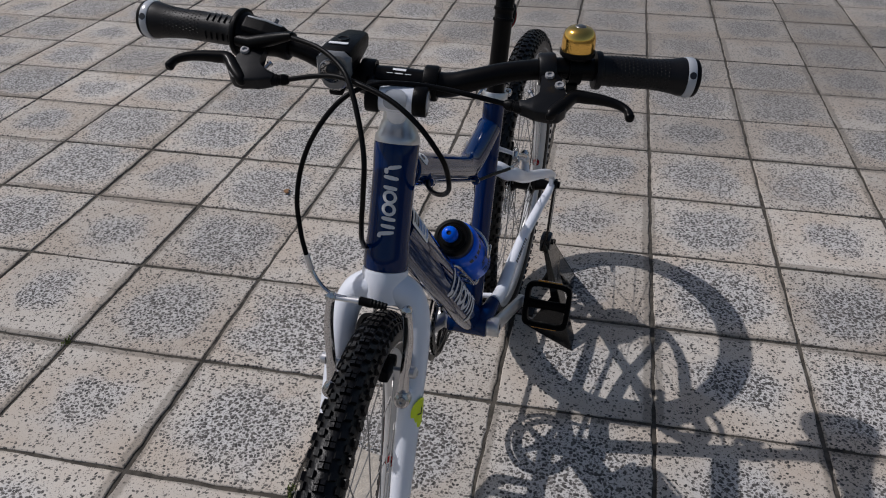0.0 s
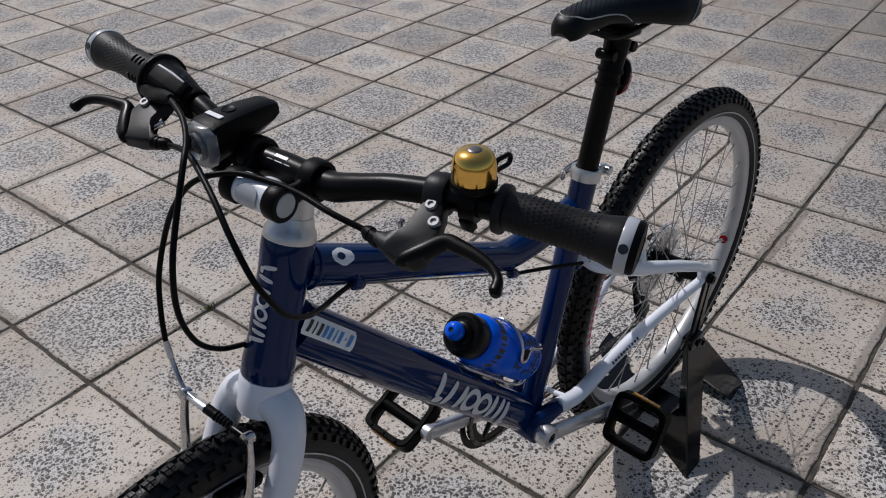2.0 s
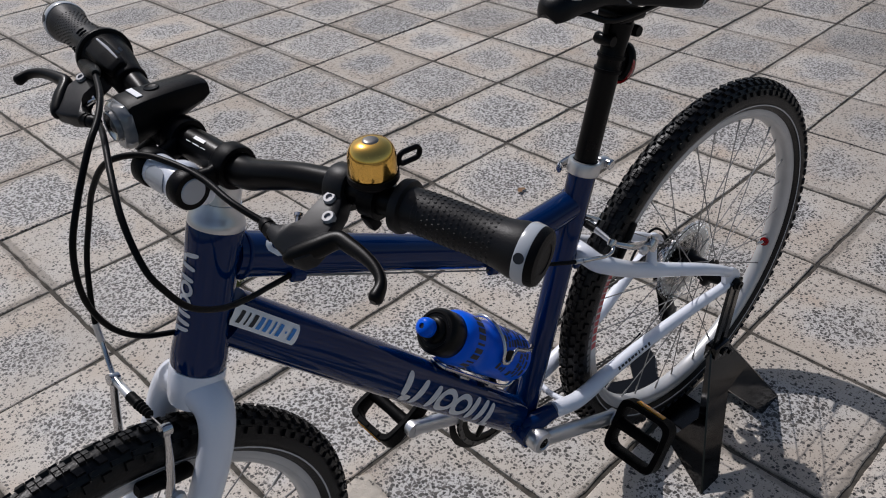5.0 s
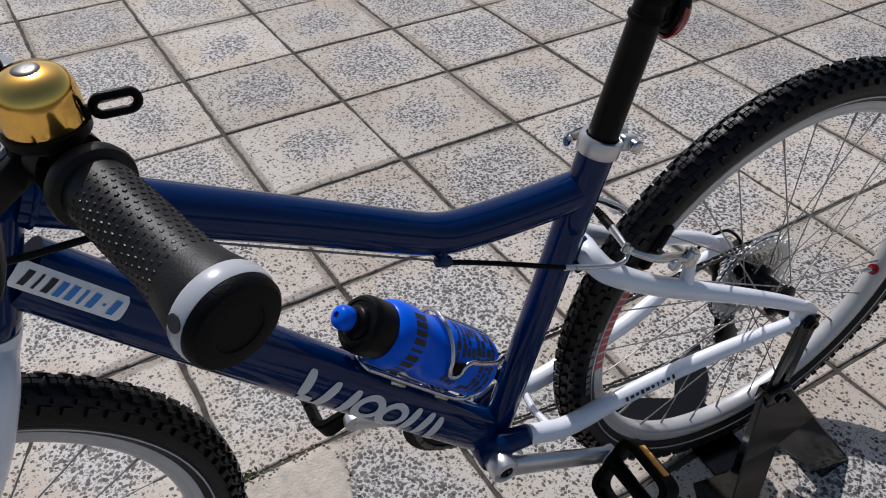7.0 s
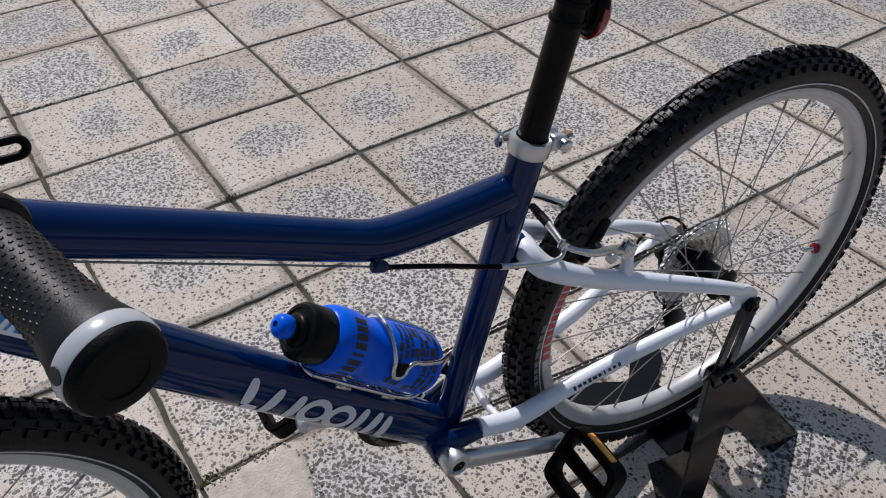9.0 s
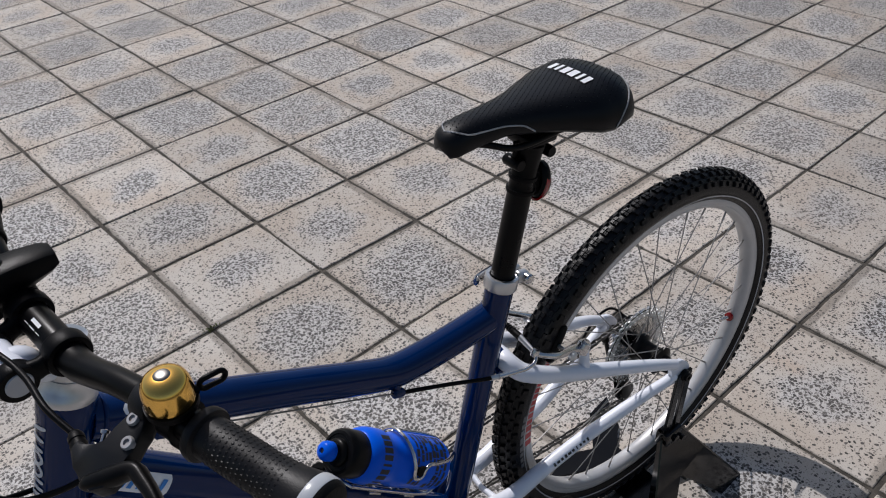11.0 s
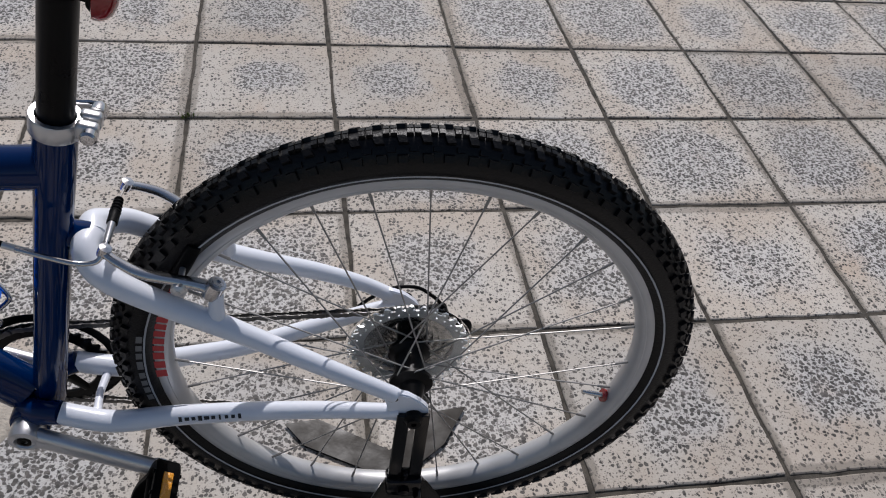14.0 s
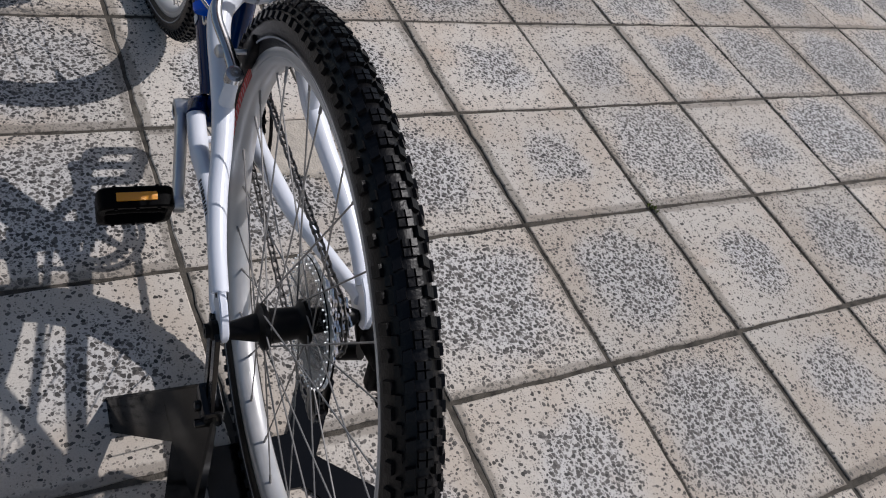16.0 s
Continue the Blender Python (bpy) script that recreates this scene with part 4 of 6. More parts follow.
# shifter on the right
bm = bmesh.new()
pr = [(0.0112, 0.1670), (0.0200, 0.1668), (0.0222, 0.1655), (0.0228, 0.1635), (0.0228, 0.1605), (0.0218, 0.1590), (0.0205, 0.1570), (0.0200, 0.148), (0.0180, 0.137), (0.0158, 0.128), (0.0146, 0.122), (0.0146, 0.113), (0.0138, 0.1115), (0.0112, 0.111)]
sweep(bm, [bar_at(-h) for _, h in pr], [0.0112 + (r - 0.0112) * 0.86 for r, _ in pr], 40)
shifter = part("gear_shifter", bm, PLASTIC, handlebar, "black twist gear shifter", sharp=35)
bm = bmesh.new()
lathe(bm, [(0.0150, -0.0030), (0.0228, -0.0030), (0.0240, -0.0020), (0.0244, 0.0), (0.0240, 0.0022), (0.0215, 0.0034), (0.0150, 0.0034)], bar_at(-0.1635), bar_way(-0.1635), 44, True)
part("collar", bm, PLASTIC, shifter, "wide black collar")
m = frame_of(bar_at(-0.140), bar_way(-0.140), (0.55, 0, 0.84))
bm = bmesh.new()       # long housing over the front of the collar, flat on top
hs = []
for x, w, lo, hi in ((-0.0185, 0.0085, 0.004, 0.0215), (-0.0165, 0.0100, 0.003, 0.0235), (0.004, 0.0105, 0.003, 0.0230), (0.020, 0.0095, 0.005, 0.0205), (0.0245, 0.0080, 0.007, 0.0185)):
    hs.append([bm.verts.new(m @ Vector((x, y * w * 0.95, z * 0.9))) for y, z in ((-1, lo), (1, lo), (1, hi - 0.0035), (0.65, hi), (-0.65, hi), (-1, hi - 0.0035))])
for p, q in zip(hs, hs[1:]):
    for k in range(6):
        bm.faces.new((p[k], p[(k + 1) % 6], q[(k + 1) % 6], q[k]))
bm.faces.new(hs[0][::-1])
bm.faces.new(hs[-1])
bmesh.ops.bevel(bm, geom=list(bm.edges), offset=0.0009, segments=2, affect="EDGES", profile=0.6)
part("indicator_housing", bm, PLASTIC, shifter, "gear housing with a highlight strip along its edge")
# highlight along the housing's top edge, put in as a thin silver strip
bm = bmesh.new()
sweep(bm, [m @ Vector((-0.0150, 0.0062, 0.0206)), m @ Vector((0.004, 0.0066, 0.0203)), m @ Vector((0.0200, 0.0060, 0.0180))], [0.0010, 0.0013, 0.0009], 8)
part("bright_edge", bm, SILVER, shifter, "silver strip in place of the edge highlight")
bm = bmesh.new()
GEAR_OUT = Vector((0.7790, -0.0960, 0.8355))
g1_ = m @ Vector((-0.004, -0.0165, 0.012))
sweep(bm, [m @ Vector((-0.020, -0.0160, 0.010)), g1_, g1_.lerp(GEAR_OUT, 0.55), GEAR_OUT, GEAR_OUT + (GEAR_OUT - g1_) * 0.1], [0.0060, 0.0070, 0.0062, 0.0044, 0.0030], 14)
part("cable_outlet", bm, PLASTIC, shifter)
bm = bmesh.new()       # the gear indicator is on the slope towards the stem
for k, (y, w) in enumerate(((-0.0030, 0.0022), (0.0, 0.0022), (0.0030, 0.0020))):
    box(bm, m @ Vector((0.0120, y + 0.010, 0.0165)), (0.0036, w, 0.0012), m.to_3x3() @ rot(0, 35, 0))
part("indicator_print", bm, DIMPRINT, shifter)

# ---- brake levers ----
def brake_lever(s, v, target, bolts, label):
    """A lever bracket on the bar: x runs outwards along the bar, y away from it towards target."""
    c_, w_ = bar_at(s * v), bar_way(s * v) * s
    out = Vector(target) - c_
    out = (out - w_ * out.dot(w_)).normalized()
    nrm = w_.cross(out)
    m_ = Matrix((w_, out, nrm)).transposed().to_4x4()
    m_.translation = c_
    lift = 1 if nrm.z > 0 else -1
    b = bmesh.new()
    lathe(b, [(0.0112, -0.008), (0.0148, -0.008), (0.0158, -0.006), (0.0158, 0.006), (0.0148, 0.008), (0.0112, 0.008)], c_, w_, 28, True)
    shape = [(-0.0072, 0.006), (0.0080, 0.006), (0.0118, 0.020), (0.0148, 0.034), (0.0150, 0.046), (0.0130, 0.058), (0.0060, 0.064), (-0.0030, 0.0645), (-0.0170, 0.0590), (-0.0300, 0.0525), (-0.0303, 0.0442), (-0.0215, 0.0440), (-0.0120, 0.0425), (-0.0070, 0.0370), (-0.0058, 0.026)]
    b2 = bmesh.new()
    plate(b2, shape, 0.0140, Matrix())
    edges_ = [e for e in b2.edges]
    bmesh.ops.bevel(b2, geom=edges_, offset=0.0028, segments=2, affect="EDGES", profile=0.6)
    b2.transform(m_)
    lever = part("brake_lever", b2, LEVER, handlebar, label, sharp=50)
    part("bar_clamp", b, LEVER, lever)
    b = bmesh.new()
    ad, way = m_ @ Vector((-0.0300, 0.0483, 0)), (m_.to_3x3() @ Vector((-1, -0.42, 0))).normalized()
    lathe(b, [(0.0045, -0.004), (0.0058, -0.003), (0.0058, 0.003), (0.0050, 0.0035), (0.0050, 0.006), (0.0056, 0.0065), (0.0056, 0.010), (0.0036, 0.014), (0.0, 0.015)], ad, way, 14)
    part("cable_adjuster", b, PLASTIC, lever)
    b = bmesh.new()
    line_ = smooth_line([(-0.0065, 0.0625, 0.0030), (-0.002, 0.0612, 0.0066), (0.010, 0.051, 0.0080), (0.022, 0.040, 0.0072), (0.034, 0.0415, 0.0066), (0.050, 0.0460, 0.0056), (0.062, 0.0520, 0.0048), (0.0685, 0.0590, 0.0046), (0.0700, 0.0670, 0.0056), (0.0702, 0.0692, 0.0050), (0.0703, 0.0710, 0.0030)], 6)
    sweep(b, [m_ @ Vector((x, y, lift * 0.003)) for x, y, _ in line_], [r * 0.76 for *_, r in line_], 14, 1.15, power=0.75, up=m_.to_3x3() @ Vector((0, 1, 0)))
    part("lever_blade", b, BLACK, lever, "black lever blade")
    for x, y in bolts:
        b = bmesh.new()
        lathe(b, [(0.0, -0.002), (0.0046, -0.002), (0.0046, 0.0012), (0.0040, 0.0022), (0.0023, 0.0022), (0.0023, 0.0008), (0.0, 0.0008)], m_ @ Vector((x, y, lift * 0.0071)), nrm * lift, 18)
        part("clamp_bolt", b, BOLT, lever, "bright hexagon socket bolt")
    b = bmesh.new()
    p, q = m_ @ Vector((-0.013, 0.044, 0)), m_ @ Vector((-0.0175, 0.0325, lift * 0.002))
    sweep(b, [p, q], 0.0018, 8)
    lathe(b, [(0, 0), (0.0032, 0), (0.0032, 0.0022), (0, 0.003)], q, q - p, 12)
    part("reach_screw", b, CHROME, lever)
    return ad + way * 0.012


lever_left = brake_lever(1, 0.1405, STEER @ Vector((0.785, 0.1405, 0.788)), [(0.001, 0.0155), (0.0092, 0.0290)], "charcoal brake lever bracket with black blade")
lever_right = brake_lever(-1, 0.1375, STEER @ Vector((0.785, -0.1375, 0.788)), [(0.0092, 0.0280)], "charcoal brake lever bracket with black blade")

# ---- bell ----
BELL = Vector((0.7060, 0.1675, 0.8235))
bm = bmesh.new()
tilt = Vector((0.02, 0.03, 1)).normalized()
lathe(bm, [(0.0148, 0.0035), (0.0157, 0.004), (0.0160, 0.006), (0.0158, 0.0135), (0.0153, 0.0180), (0.0138, 0.0222), (0.0108, 0.0252), (0.0055, 0.0266), (0.0, 0.0269)], BELL, tilt, 48)
bell = part("bell", bm, GOLD, bicycle, "shiny brass coloured bell on the handlebar")
bm = bmesh.new()
lathe(bm, [(0.0, 0.0274), (0.0035, 0.0276), (0.0046, 0.0271), (0.0052, 0.0267), (0.0056, 0.0260)], BELL, tilt, 24)
part("bell_screw", bm, STEEL, bell, "dark screw")
bm = bmesh.new()
lathe(bm, [(0, -0.002), (0.0150, -0.002), (0.0168, 0.0), (0.0168, 0.0042), (0.012, 0.0044), (0, 0.0044)], BELL, tilt, 36)
c_ = bar_at(0.166)
lathe(bm, [(0.0112, -0.006), (0.0150, -0.006), (0.0150, 0.006), (0.0112, 0.006)], c_, bar_way(0.166), 24, True)
box(bm, c_ + Vector((0.006, 0, -0.016)), (0.008, 0.011, 0.012), rot(0, 25, 0), 0.002)
sweep(bm, [c_, BELL], 0.009, 14)
part("bell_mount", bm, PLASTIC, bell, "black plastic mount")
bm = bmesh.new()       # thumb loop
o = BELL + Vector((-0.019, 0.004, 0.0065))
loop = []
for k in range(29):
    a = 2 * math.pi * k / 28
    x = 0.0040 * math.cos(a) + (0.0046 if math.cos(a) > 0 else -0.0046)
    loop.append(o + Vector((-0.0075 + x, 0.0, 0.0040 * math.sin(a) + 0.001)))
sweep(bm, loop, 0.0019, 10, caps=False)
sweep(bm, [BELL + Vector((-0.010, 0.0025, 0.008)), o + Vector((0.002, 0, -0.001))], 0.003, 10)
part("thumb_loop", bm, PLASTIC, bell)

# ---- headlight ----
LAMP = STEER @ Vector((0.774, -0.0570, 0.8125))
lamp_way = (SW @ Vector((-1, 0.10, 0.03))).normalized()
m = frame_of(LAMP, lamp_way, (0.1, 0, 1)) @ Matrix.Diagonal((0.96, 0.94, 0.93, 1))
bm = bmesh.new()
secs = [(0.000, 0.0170, 0.014, -0.024), (0.004, 0.0178, 0.0155, -0.024), (0.02, 0.0172, 0.0162, -0.021), (0.045, 0.0158, 0.0150, -0.015), (0.064, 0.0140, 0.0128, -0.009), (0.071, 0.0115, 0.0098, -0.004)]
rings = []
for x, w, top, low in secs:
    rings.append([bm.verts.new(m @ Vector((x, a * w, z))) for a, z in ((-0.62, top), (0.62, top), (0.9, top - 0.002), (1.0, top - 0.006), (0.92, low * 0.4), (0.6, low * 0.85), (0.3, low), (-0.3, low), (-0.6, low * 0.85), (-0.92, low * 0.4), (-1.0, top - 0.006), (-0.9, top - 0.002))])
for a, b in zip(rings, rings[1:]):
    for k in range(12):
        bm.faces.new((a[k], a[(k + 1) % 12], b[(k + 1) % 12], b[k]))
bm.faces.new(rings[0][::-1])
bm.faces.new(rings[-1])
head_light = part("head_light", bm, PLASTIC, bicycle, "black battery head light on the handlebar", sharp=35)
bm = bmesh.new()
rings = []
for x, k in ((0.001, 1.04), (-0.005, 1.02), (-0.008, 0.9)):
    rings.append([bm.verts.new(m @ Vector((x, a * 0.0172 * k, z * k - 0.004))) for a, z in ((-0.62, 0.017), (0.62, 0.017), (1.0, 0.011), (0.98, -0.006), (0.62, -0.018), (0.25, -0.022), (-0.25, -0.022), (-0.62, -0.018), (-0.98, -0.006), (-1.0, 0.011))])
for a, b in zip(rings, rings[1:]):
    for k in range(10):
        bm.faces.new((a[k], a[(k + 1) % 10], b[(k + 1) % 10], b[k]))
bm.faces.new(rings[-1])
part("front_cover", bm, FROST, head_light, "clear smoked front cover")
lens_at = m @ Vector((-0.0080, 0, -0.004))
bm = bmesh.new()
lathe(bm, [(0.0062, 0.0006), (0.0085, 0.0016), (0.0106, 0.0034)], lens_at, -lamp_way, 32)
part("reflector", bm, CHROME, head_light, "bright ring reflector")
bm = bmesh.new()
lathe(bm, [(0.0104, 0.0), (0.0106, 0.0036), (0.0114, 0.0042), (0.0122, 0.0034), (0.0124, 0.0)], lens_at, -lamp_way, 32)
part("lens_ring", bm, FROST, head_light)
bm = bmesh.new()
lathe(bm, [(0.0, 0.0034), (0.0030, 0.0030), (0.0054, 0.0018), (0.0066, 0.0004)], lens_at, -lamp_way, 28)
part("lens", bm, INK, head_light, "dark round lens")
bm = bmesh.new()
box(bm, m @ Vector((0.0135, 0.0, 0.0168)), (0.005, 0.020, 0.0007), m.to_3x3())
part("light_print", bm, STICKER, head_light)
bm = bmesh.new()
lathe(bm, [(0.0055, 0), (0.0062, 0.0008), (0.0055, 0.0014), (0.0045, 0.0008), (0, 0.0008)], m @ Vector((0.028, 0, 0.0155)), m.to_3x3() @ Vector((0, 0, 1)), 24)
part("switch", bm, PLASTIC, head_light)
bm = bmesh.new()
c_ = bar_at(-0.055)
lathe(bm, [(0.0120, -0.009), (0.0160, -0.009), (0.0160, 0.009), (0.0120, 0.009)], c_, bar_way(-0.055), 24, True)
box(bm, c_.lerp(m @ Vector((0.03, 0, -0.015)), 0.6), (0.030, 0.018, 0.012), m.to_3x3(), 0.003)
box(bm, c_ + Vector((0.018, 0, -0.010)), (0.02, 0.014, 0.006), rot(0, 20, 0), 0.002)
part("mount", bm, RUBBER, head_light)


# ---- brakes ----
def brake(pivots, tops, fwd, noodle, boot_end, bolt_side, label, name, wide=1.0, bow=1.0):
    """A linear-pull brake: two arms, shoes, noodle and boot. fwd: the way the arms stand off the stays."""
    f = Vector(fwd)
    b = bmesh.new()
    middle = (pivots[0][1] + pivots[1][1]) / 2
    arms = None
    for i, (p, t) in enumerate(zip(pivots, tops)):
        p, t = Vector(p), Vector(t)
        b = bmesh.new()
        s = 1 if p.y > 0 else -1
        sag = Vector((0, s * 0.006 * bow, 0))
        ln = smooth_line([(*p, 0.0076), (*(p.lerp(t, 0.10) - sag * 0.3), 0.0064), (*(p.lerp(t, 0.35) + sag * 0.5), 0.0054), (*(p.lerp(t, 0.65) + sag * 1.5), 0.0052), (*(p.lerp(t, 0.88) + sag * 0.9), 0.0046), (*t, 0.0046)], 5)
        sweep(b, [q[:3] for q in ln], [q[3] * wide for q in ln], 14, 0.72, up=(0, 1, 0))
        lathe(b, [(0, -0.006), (0.0082, -0.006), (0.0090, 0.0), (0.0082, 0.010), (0.0050, 0.0105), (0.0050, 0.013), (0.002, 0.013), (0.002, 0.011), (0, 0.011)], p, f, 20)
        lathe(b, [(0, -0.004), (0.0052, -0.004), (0.0056, 0.0), (0.0052, 0.005), (0, 0.006)], t, f, 16)
        a = part(name, b, CHROME, bicycle, label)
        if arms is None:
            arms = a
        # shoe
        b = bmesh.new()
        q = p.lerp(t, 0.30)
        base = Vector((q.x, middle + s * 0.0190, q.z)) - f * 0.004
        sweep(b, [base - f * 0.026, base - f * 0.024, base - f * 0.010, base + f * 0.012, base + f * 0.025, base + f * 0.027], [0.0046, 0.0056, 0.0060, 0.0060, 0.0056, 0.0046], 16, 1.15, up=(0, 1, 0), power=0.5)
        part("brake_shoe", b, RUBBER, a, "black brake shoe")
        b = bmesh.new()
        sweep(b, [base, Vector((q.x, s * (abs(q.y) + 0.014), q.z)) - f * 0.004], 0.0028, 10)
        lathe(b, [(0, 0), (0.0065, 0), (0.0065, 0.005), (0.004, 0.007), (0, 0.008)], Vector((q.x, s * (abs(q.y) + 0.006), q.z)) - f * 0.004, (0, s, 0), 14)
        part("shoe_bolt", b, SILVER, a)
    b = bmesh.new()
    nl = smooth_line(noodle, 6)
    sweep(b, nl, 0.0023, 12)
    part("noodle", b, CHROME, arms, "bent bright cable guide")
    b = bmesh.new()       # cradle that holds the end of the noodle
    hold, end = Vector(tops[1 - bolt_side]), Vector(noodle[-1])
    sweep(b, [hold, hold.lerp(end, 0.25), hold.lerp(end, 0.7), end], [0.0042, 0.0036, 0.0040, 0.0044], 12, 0.8)
    part("cradle", b, SILVER, arms, "silver link that holds the cable guide")
    b = bmesh.new()
    a0, a1 = Vector(noodle[-1]), Vector(boot_end)
    rings_ = []
    for k in range(17):
        t = k / 16
        rings_.append((a0.lerp(a1, t), 0.0047 if k < 7 else 0.0048 - 0.0018 * t + 0.0011 * (k % 2)))
    sweep(b, [q[0] for q in rings_], [q[1] for q in rings_], 12)
    part("boot", b, RUBBER, arms, "black ribbed rubber boot")
    b = bmesh.new()
    sweep(b, [a1, Vector(tops[bolt_side])], 0.0008, 6)
    part("inner_cable", b, SPOKE, arms)


brake([(0.186, 0.0395, 0.4545), (0.186, -0.0430, 0.4545)], [(0.270, 0.0385, 0.499), (0.267, -0.0420, 0.503)], (-0.45, 0, 0.89),
      [(0.335, 0.047, 0.508), (0.312, 0.0485, 0.501), (0.292, 0.048, 0.494), (0.276, 0.045, 0.493), (0.270, 0.0385, 0.500), (0.269, 0.024, 0.5025), (0.2686, 0.010, 0.5042)], (0.268, -0.020, 0.5065), 1, "polished alloy brake arm", "rear_brake_arm", 1.08)
q0 = axis_point(k0) + HEAD_WAY * 0.128 + ahead * 0.036
FB = [STEER @ Vector((q0.x, 0.0368, q0.z)), STEER @ Vector((q0.x, -0.0395, q0.z))]
FT = [Vector((0.8441, 0.0408, 0.5903)), Vector((0.8532, -0.0362, 0.5982))]
brake(FB, FT, SW @ ahead, [(0.8474, -0.0620, 0.6370), (0.8483, -0.0572, 0.6215), (0.8505, -0.0480, 0.6085), (0.8525, -0.0362, 0.6012), (0.8525, -0.0220, 0.5992), (0.8514, -0.0069, 0.5982)], (0.8472, 0.0208, 0.5932), 0, "polished alloy brake arm", "front_brake_arm", 1.0, 0.35)



# ---- cables ----
def cable(pts, r=0.0025, mat=None, label="black cable housing", per=8):
    b = bmesh.new()
    sweep(b, smooth_line(pts, per), r, 10)
    return part("cable", b, mat or PLASTIC, bicycle, label)


cable([lever_left, (0.7676, 0.084, 0.7939), (0.770, 0.0515, 0.7985), (0.7778, 0.0213, 0.802), (0.790, -0.006, 0.8031), (0.808, -0.030, 0.7940), (0.8175, -0.0534, 0.7653), (0.8243, -0.0692, 0.7308), (0.8345, -0.0738, 0.6945), (0.8425, -0.0690, 0.662), (0.8474, -0.0626, 0.6391)])
cable([lever_right, (0.7964, -0.0604, 0.807), (0.8048, -0.0304, 0.811), (0.8199, 0.0148, 0.8042), (0.8298, 0.0465, 0.7877), (0.8312, 0.0673, 0.7628), (0.8250, 0.0735, 0.7440), (0.8090, 0.0720, 0.7170), (0.782, 0.060, 0.694), (0.753, 0.0424, 0.6770), (0.724, 0.027, 0.6660), (0.698, 0.0180, 0.660)])
cable([GEAR_OUT, (0.7898, -0.0615, 0.832), (0.8033, -0.0375, 0.8249), (0.8191, -0.0204, 0.8153), (0.8409, -0.0037, 0.7888), (0.857, 0.0065, 0.7598), (0.8618, 0.0060, 0.7250), (0.857, 0.0015, 0.6950), (0.845, -0.0040, 0.668), (0.8251, -0.0095, 0.6470), (0.7959, -0.0214, 0.6266), (0.770, -0.028, 0.612), (0.748, -0.022, 0.600)])
bm = bmesh.new()       # bare brake cable under the top tube, then housing past the seat tube
sweep(bm, [(0.690, 0.019, 0.655), (0.4535, 0.0165, 0.538)], 0.0009, 6)
part("inner_cable", bm, STEEL, bicycle)
cable([(0.456, 0.0165, 0.538), (0.43, 0.021, 0.531), (0.39, 0.031, 0.521), (0.355, 0.041, 0.512), (0.332, 0.0455, 0.506)])
for p, w_ in (((0.694, 0.019, 0.657), (0.9, 0, 0.44)), ((0.454, 0.0165, 0.5385), (0.9, 0, 0.40)), ((0.752, -0.021, 0.602), (0.7, 0, 0.7))):
    bm = bmesh.new()
    lathe(bm, [(0, -0.007), (0.0045, -0.007), (0.0058, -0.004), (0.0058, 0.006), (0.0035, 0.008), (0, 0.008)], p, w_, 14)
    sweep(bm, [p, Vector(p) + Vector((0, -0.004, 0.011))], 0.0045, 10)
    part("cable_stop", bm, NAVY, frame_)
for a_, b_ in (((0.8472, -0.0628, 0.6400), (0.8481, -0.0586, 0.6236)), ((0.345, 0.0435, 0.5092), (0.322, 0.0468, 0.5035))):
    bm = bmesh.new()
    sweep(bm, [a_, b_], 0.0030, 12)
    part("ferrule", bm, SILVER, bicycle)
# gear cable from the stay to the derailleur
cable([(0.072, -0.070, 0.284), (0.050, -0.078, 0.308), (0.0197, -0.082, 0.3290), (-0.0087, -0.083, 0.3316), (-0.0294, -0.082, 0.3185), (-0.0450, -0.081, 0.300)], 0.0022)

# ---- drive ----
CRANK_L, CRANK_R = Vector((0.261, 0.062, 0.203)), Vector((0.521, -0.062, 0.266))


def crank(s, end, label):
    b = bmesh.new()
    a0 = Vector((BB.x, s * 0.043, BB.z))
    e = Vector((end.x, s * 0.0650, end.z))
    way = (e - a0).normalized()
    ln = [(a0, 0.0140), (a0.lerp(e, 0.12), 0.0132), (a0.lerp(e, 0.3), 0.0128), (a0.lerp(e, 0.6), 0.0122), (a0.lerp(e, 0.88), 0.0116), (e, 0.0116)]
    l2 = smooth_line([(*p, r) for p, r in ln], 4)
    sweep(b, [q[:3] for q in l2], [q[3] * 0.62 for q in l2], 18, 1.6, up=(0, 1, 0), power=0.8)
    lathe(b, [(0, -0.016), (0.0145, -0.016), (0.0165, -0.012), (0.0170, 0.004), (0.0155, 0.009), (0.0100, 0.0105), (0.0085, 0.008), (0, 0.008)], a0, (0, s, 0), 28)
    lathe(b, [(0, -0.006), (0.0112, -0.006), (0.0118, 0.0), (0.0105, 0.006), (0.006, 0.0068), (0.0055, 0.004), (0, 0.004)], e, (0, s, 0), 22)
    c = part("crank", b, SILVER, bicycle, label)
    b = bmesh.new()
    lathe(b, [(0, 0.0105), (0.0030, 0.0085), (0.0034, 0.0098), (0.0060, 0.0102), (0.0078, 0.0092), (0.0078, 0.007)], a0, (0, s, 0), 18)
    part("crank_bolt", b, BLACK, c, "black crank bolt")
    return c


crank(1, CRANK_L, "satin silver crank arm")
crank(-1, CRANK_R, "satin silver crank arm")


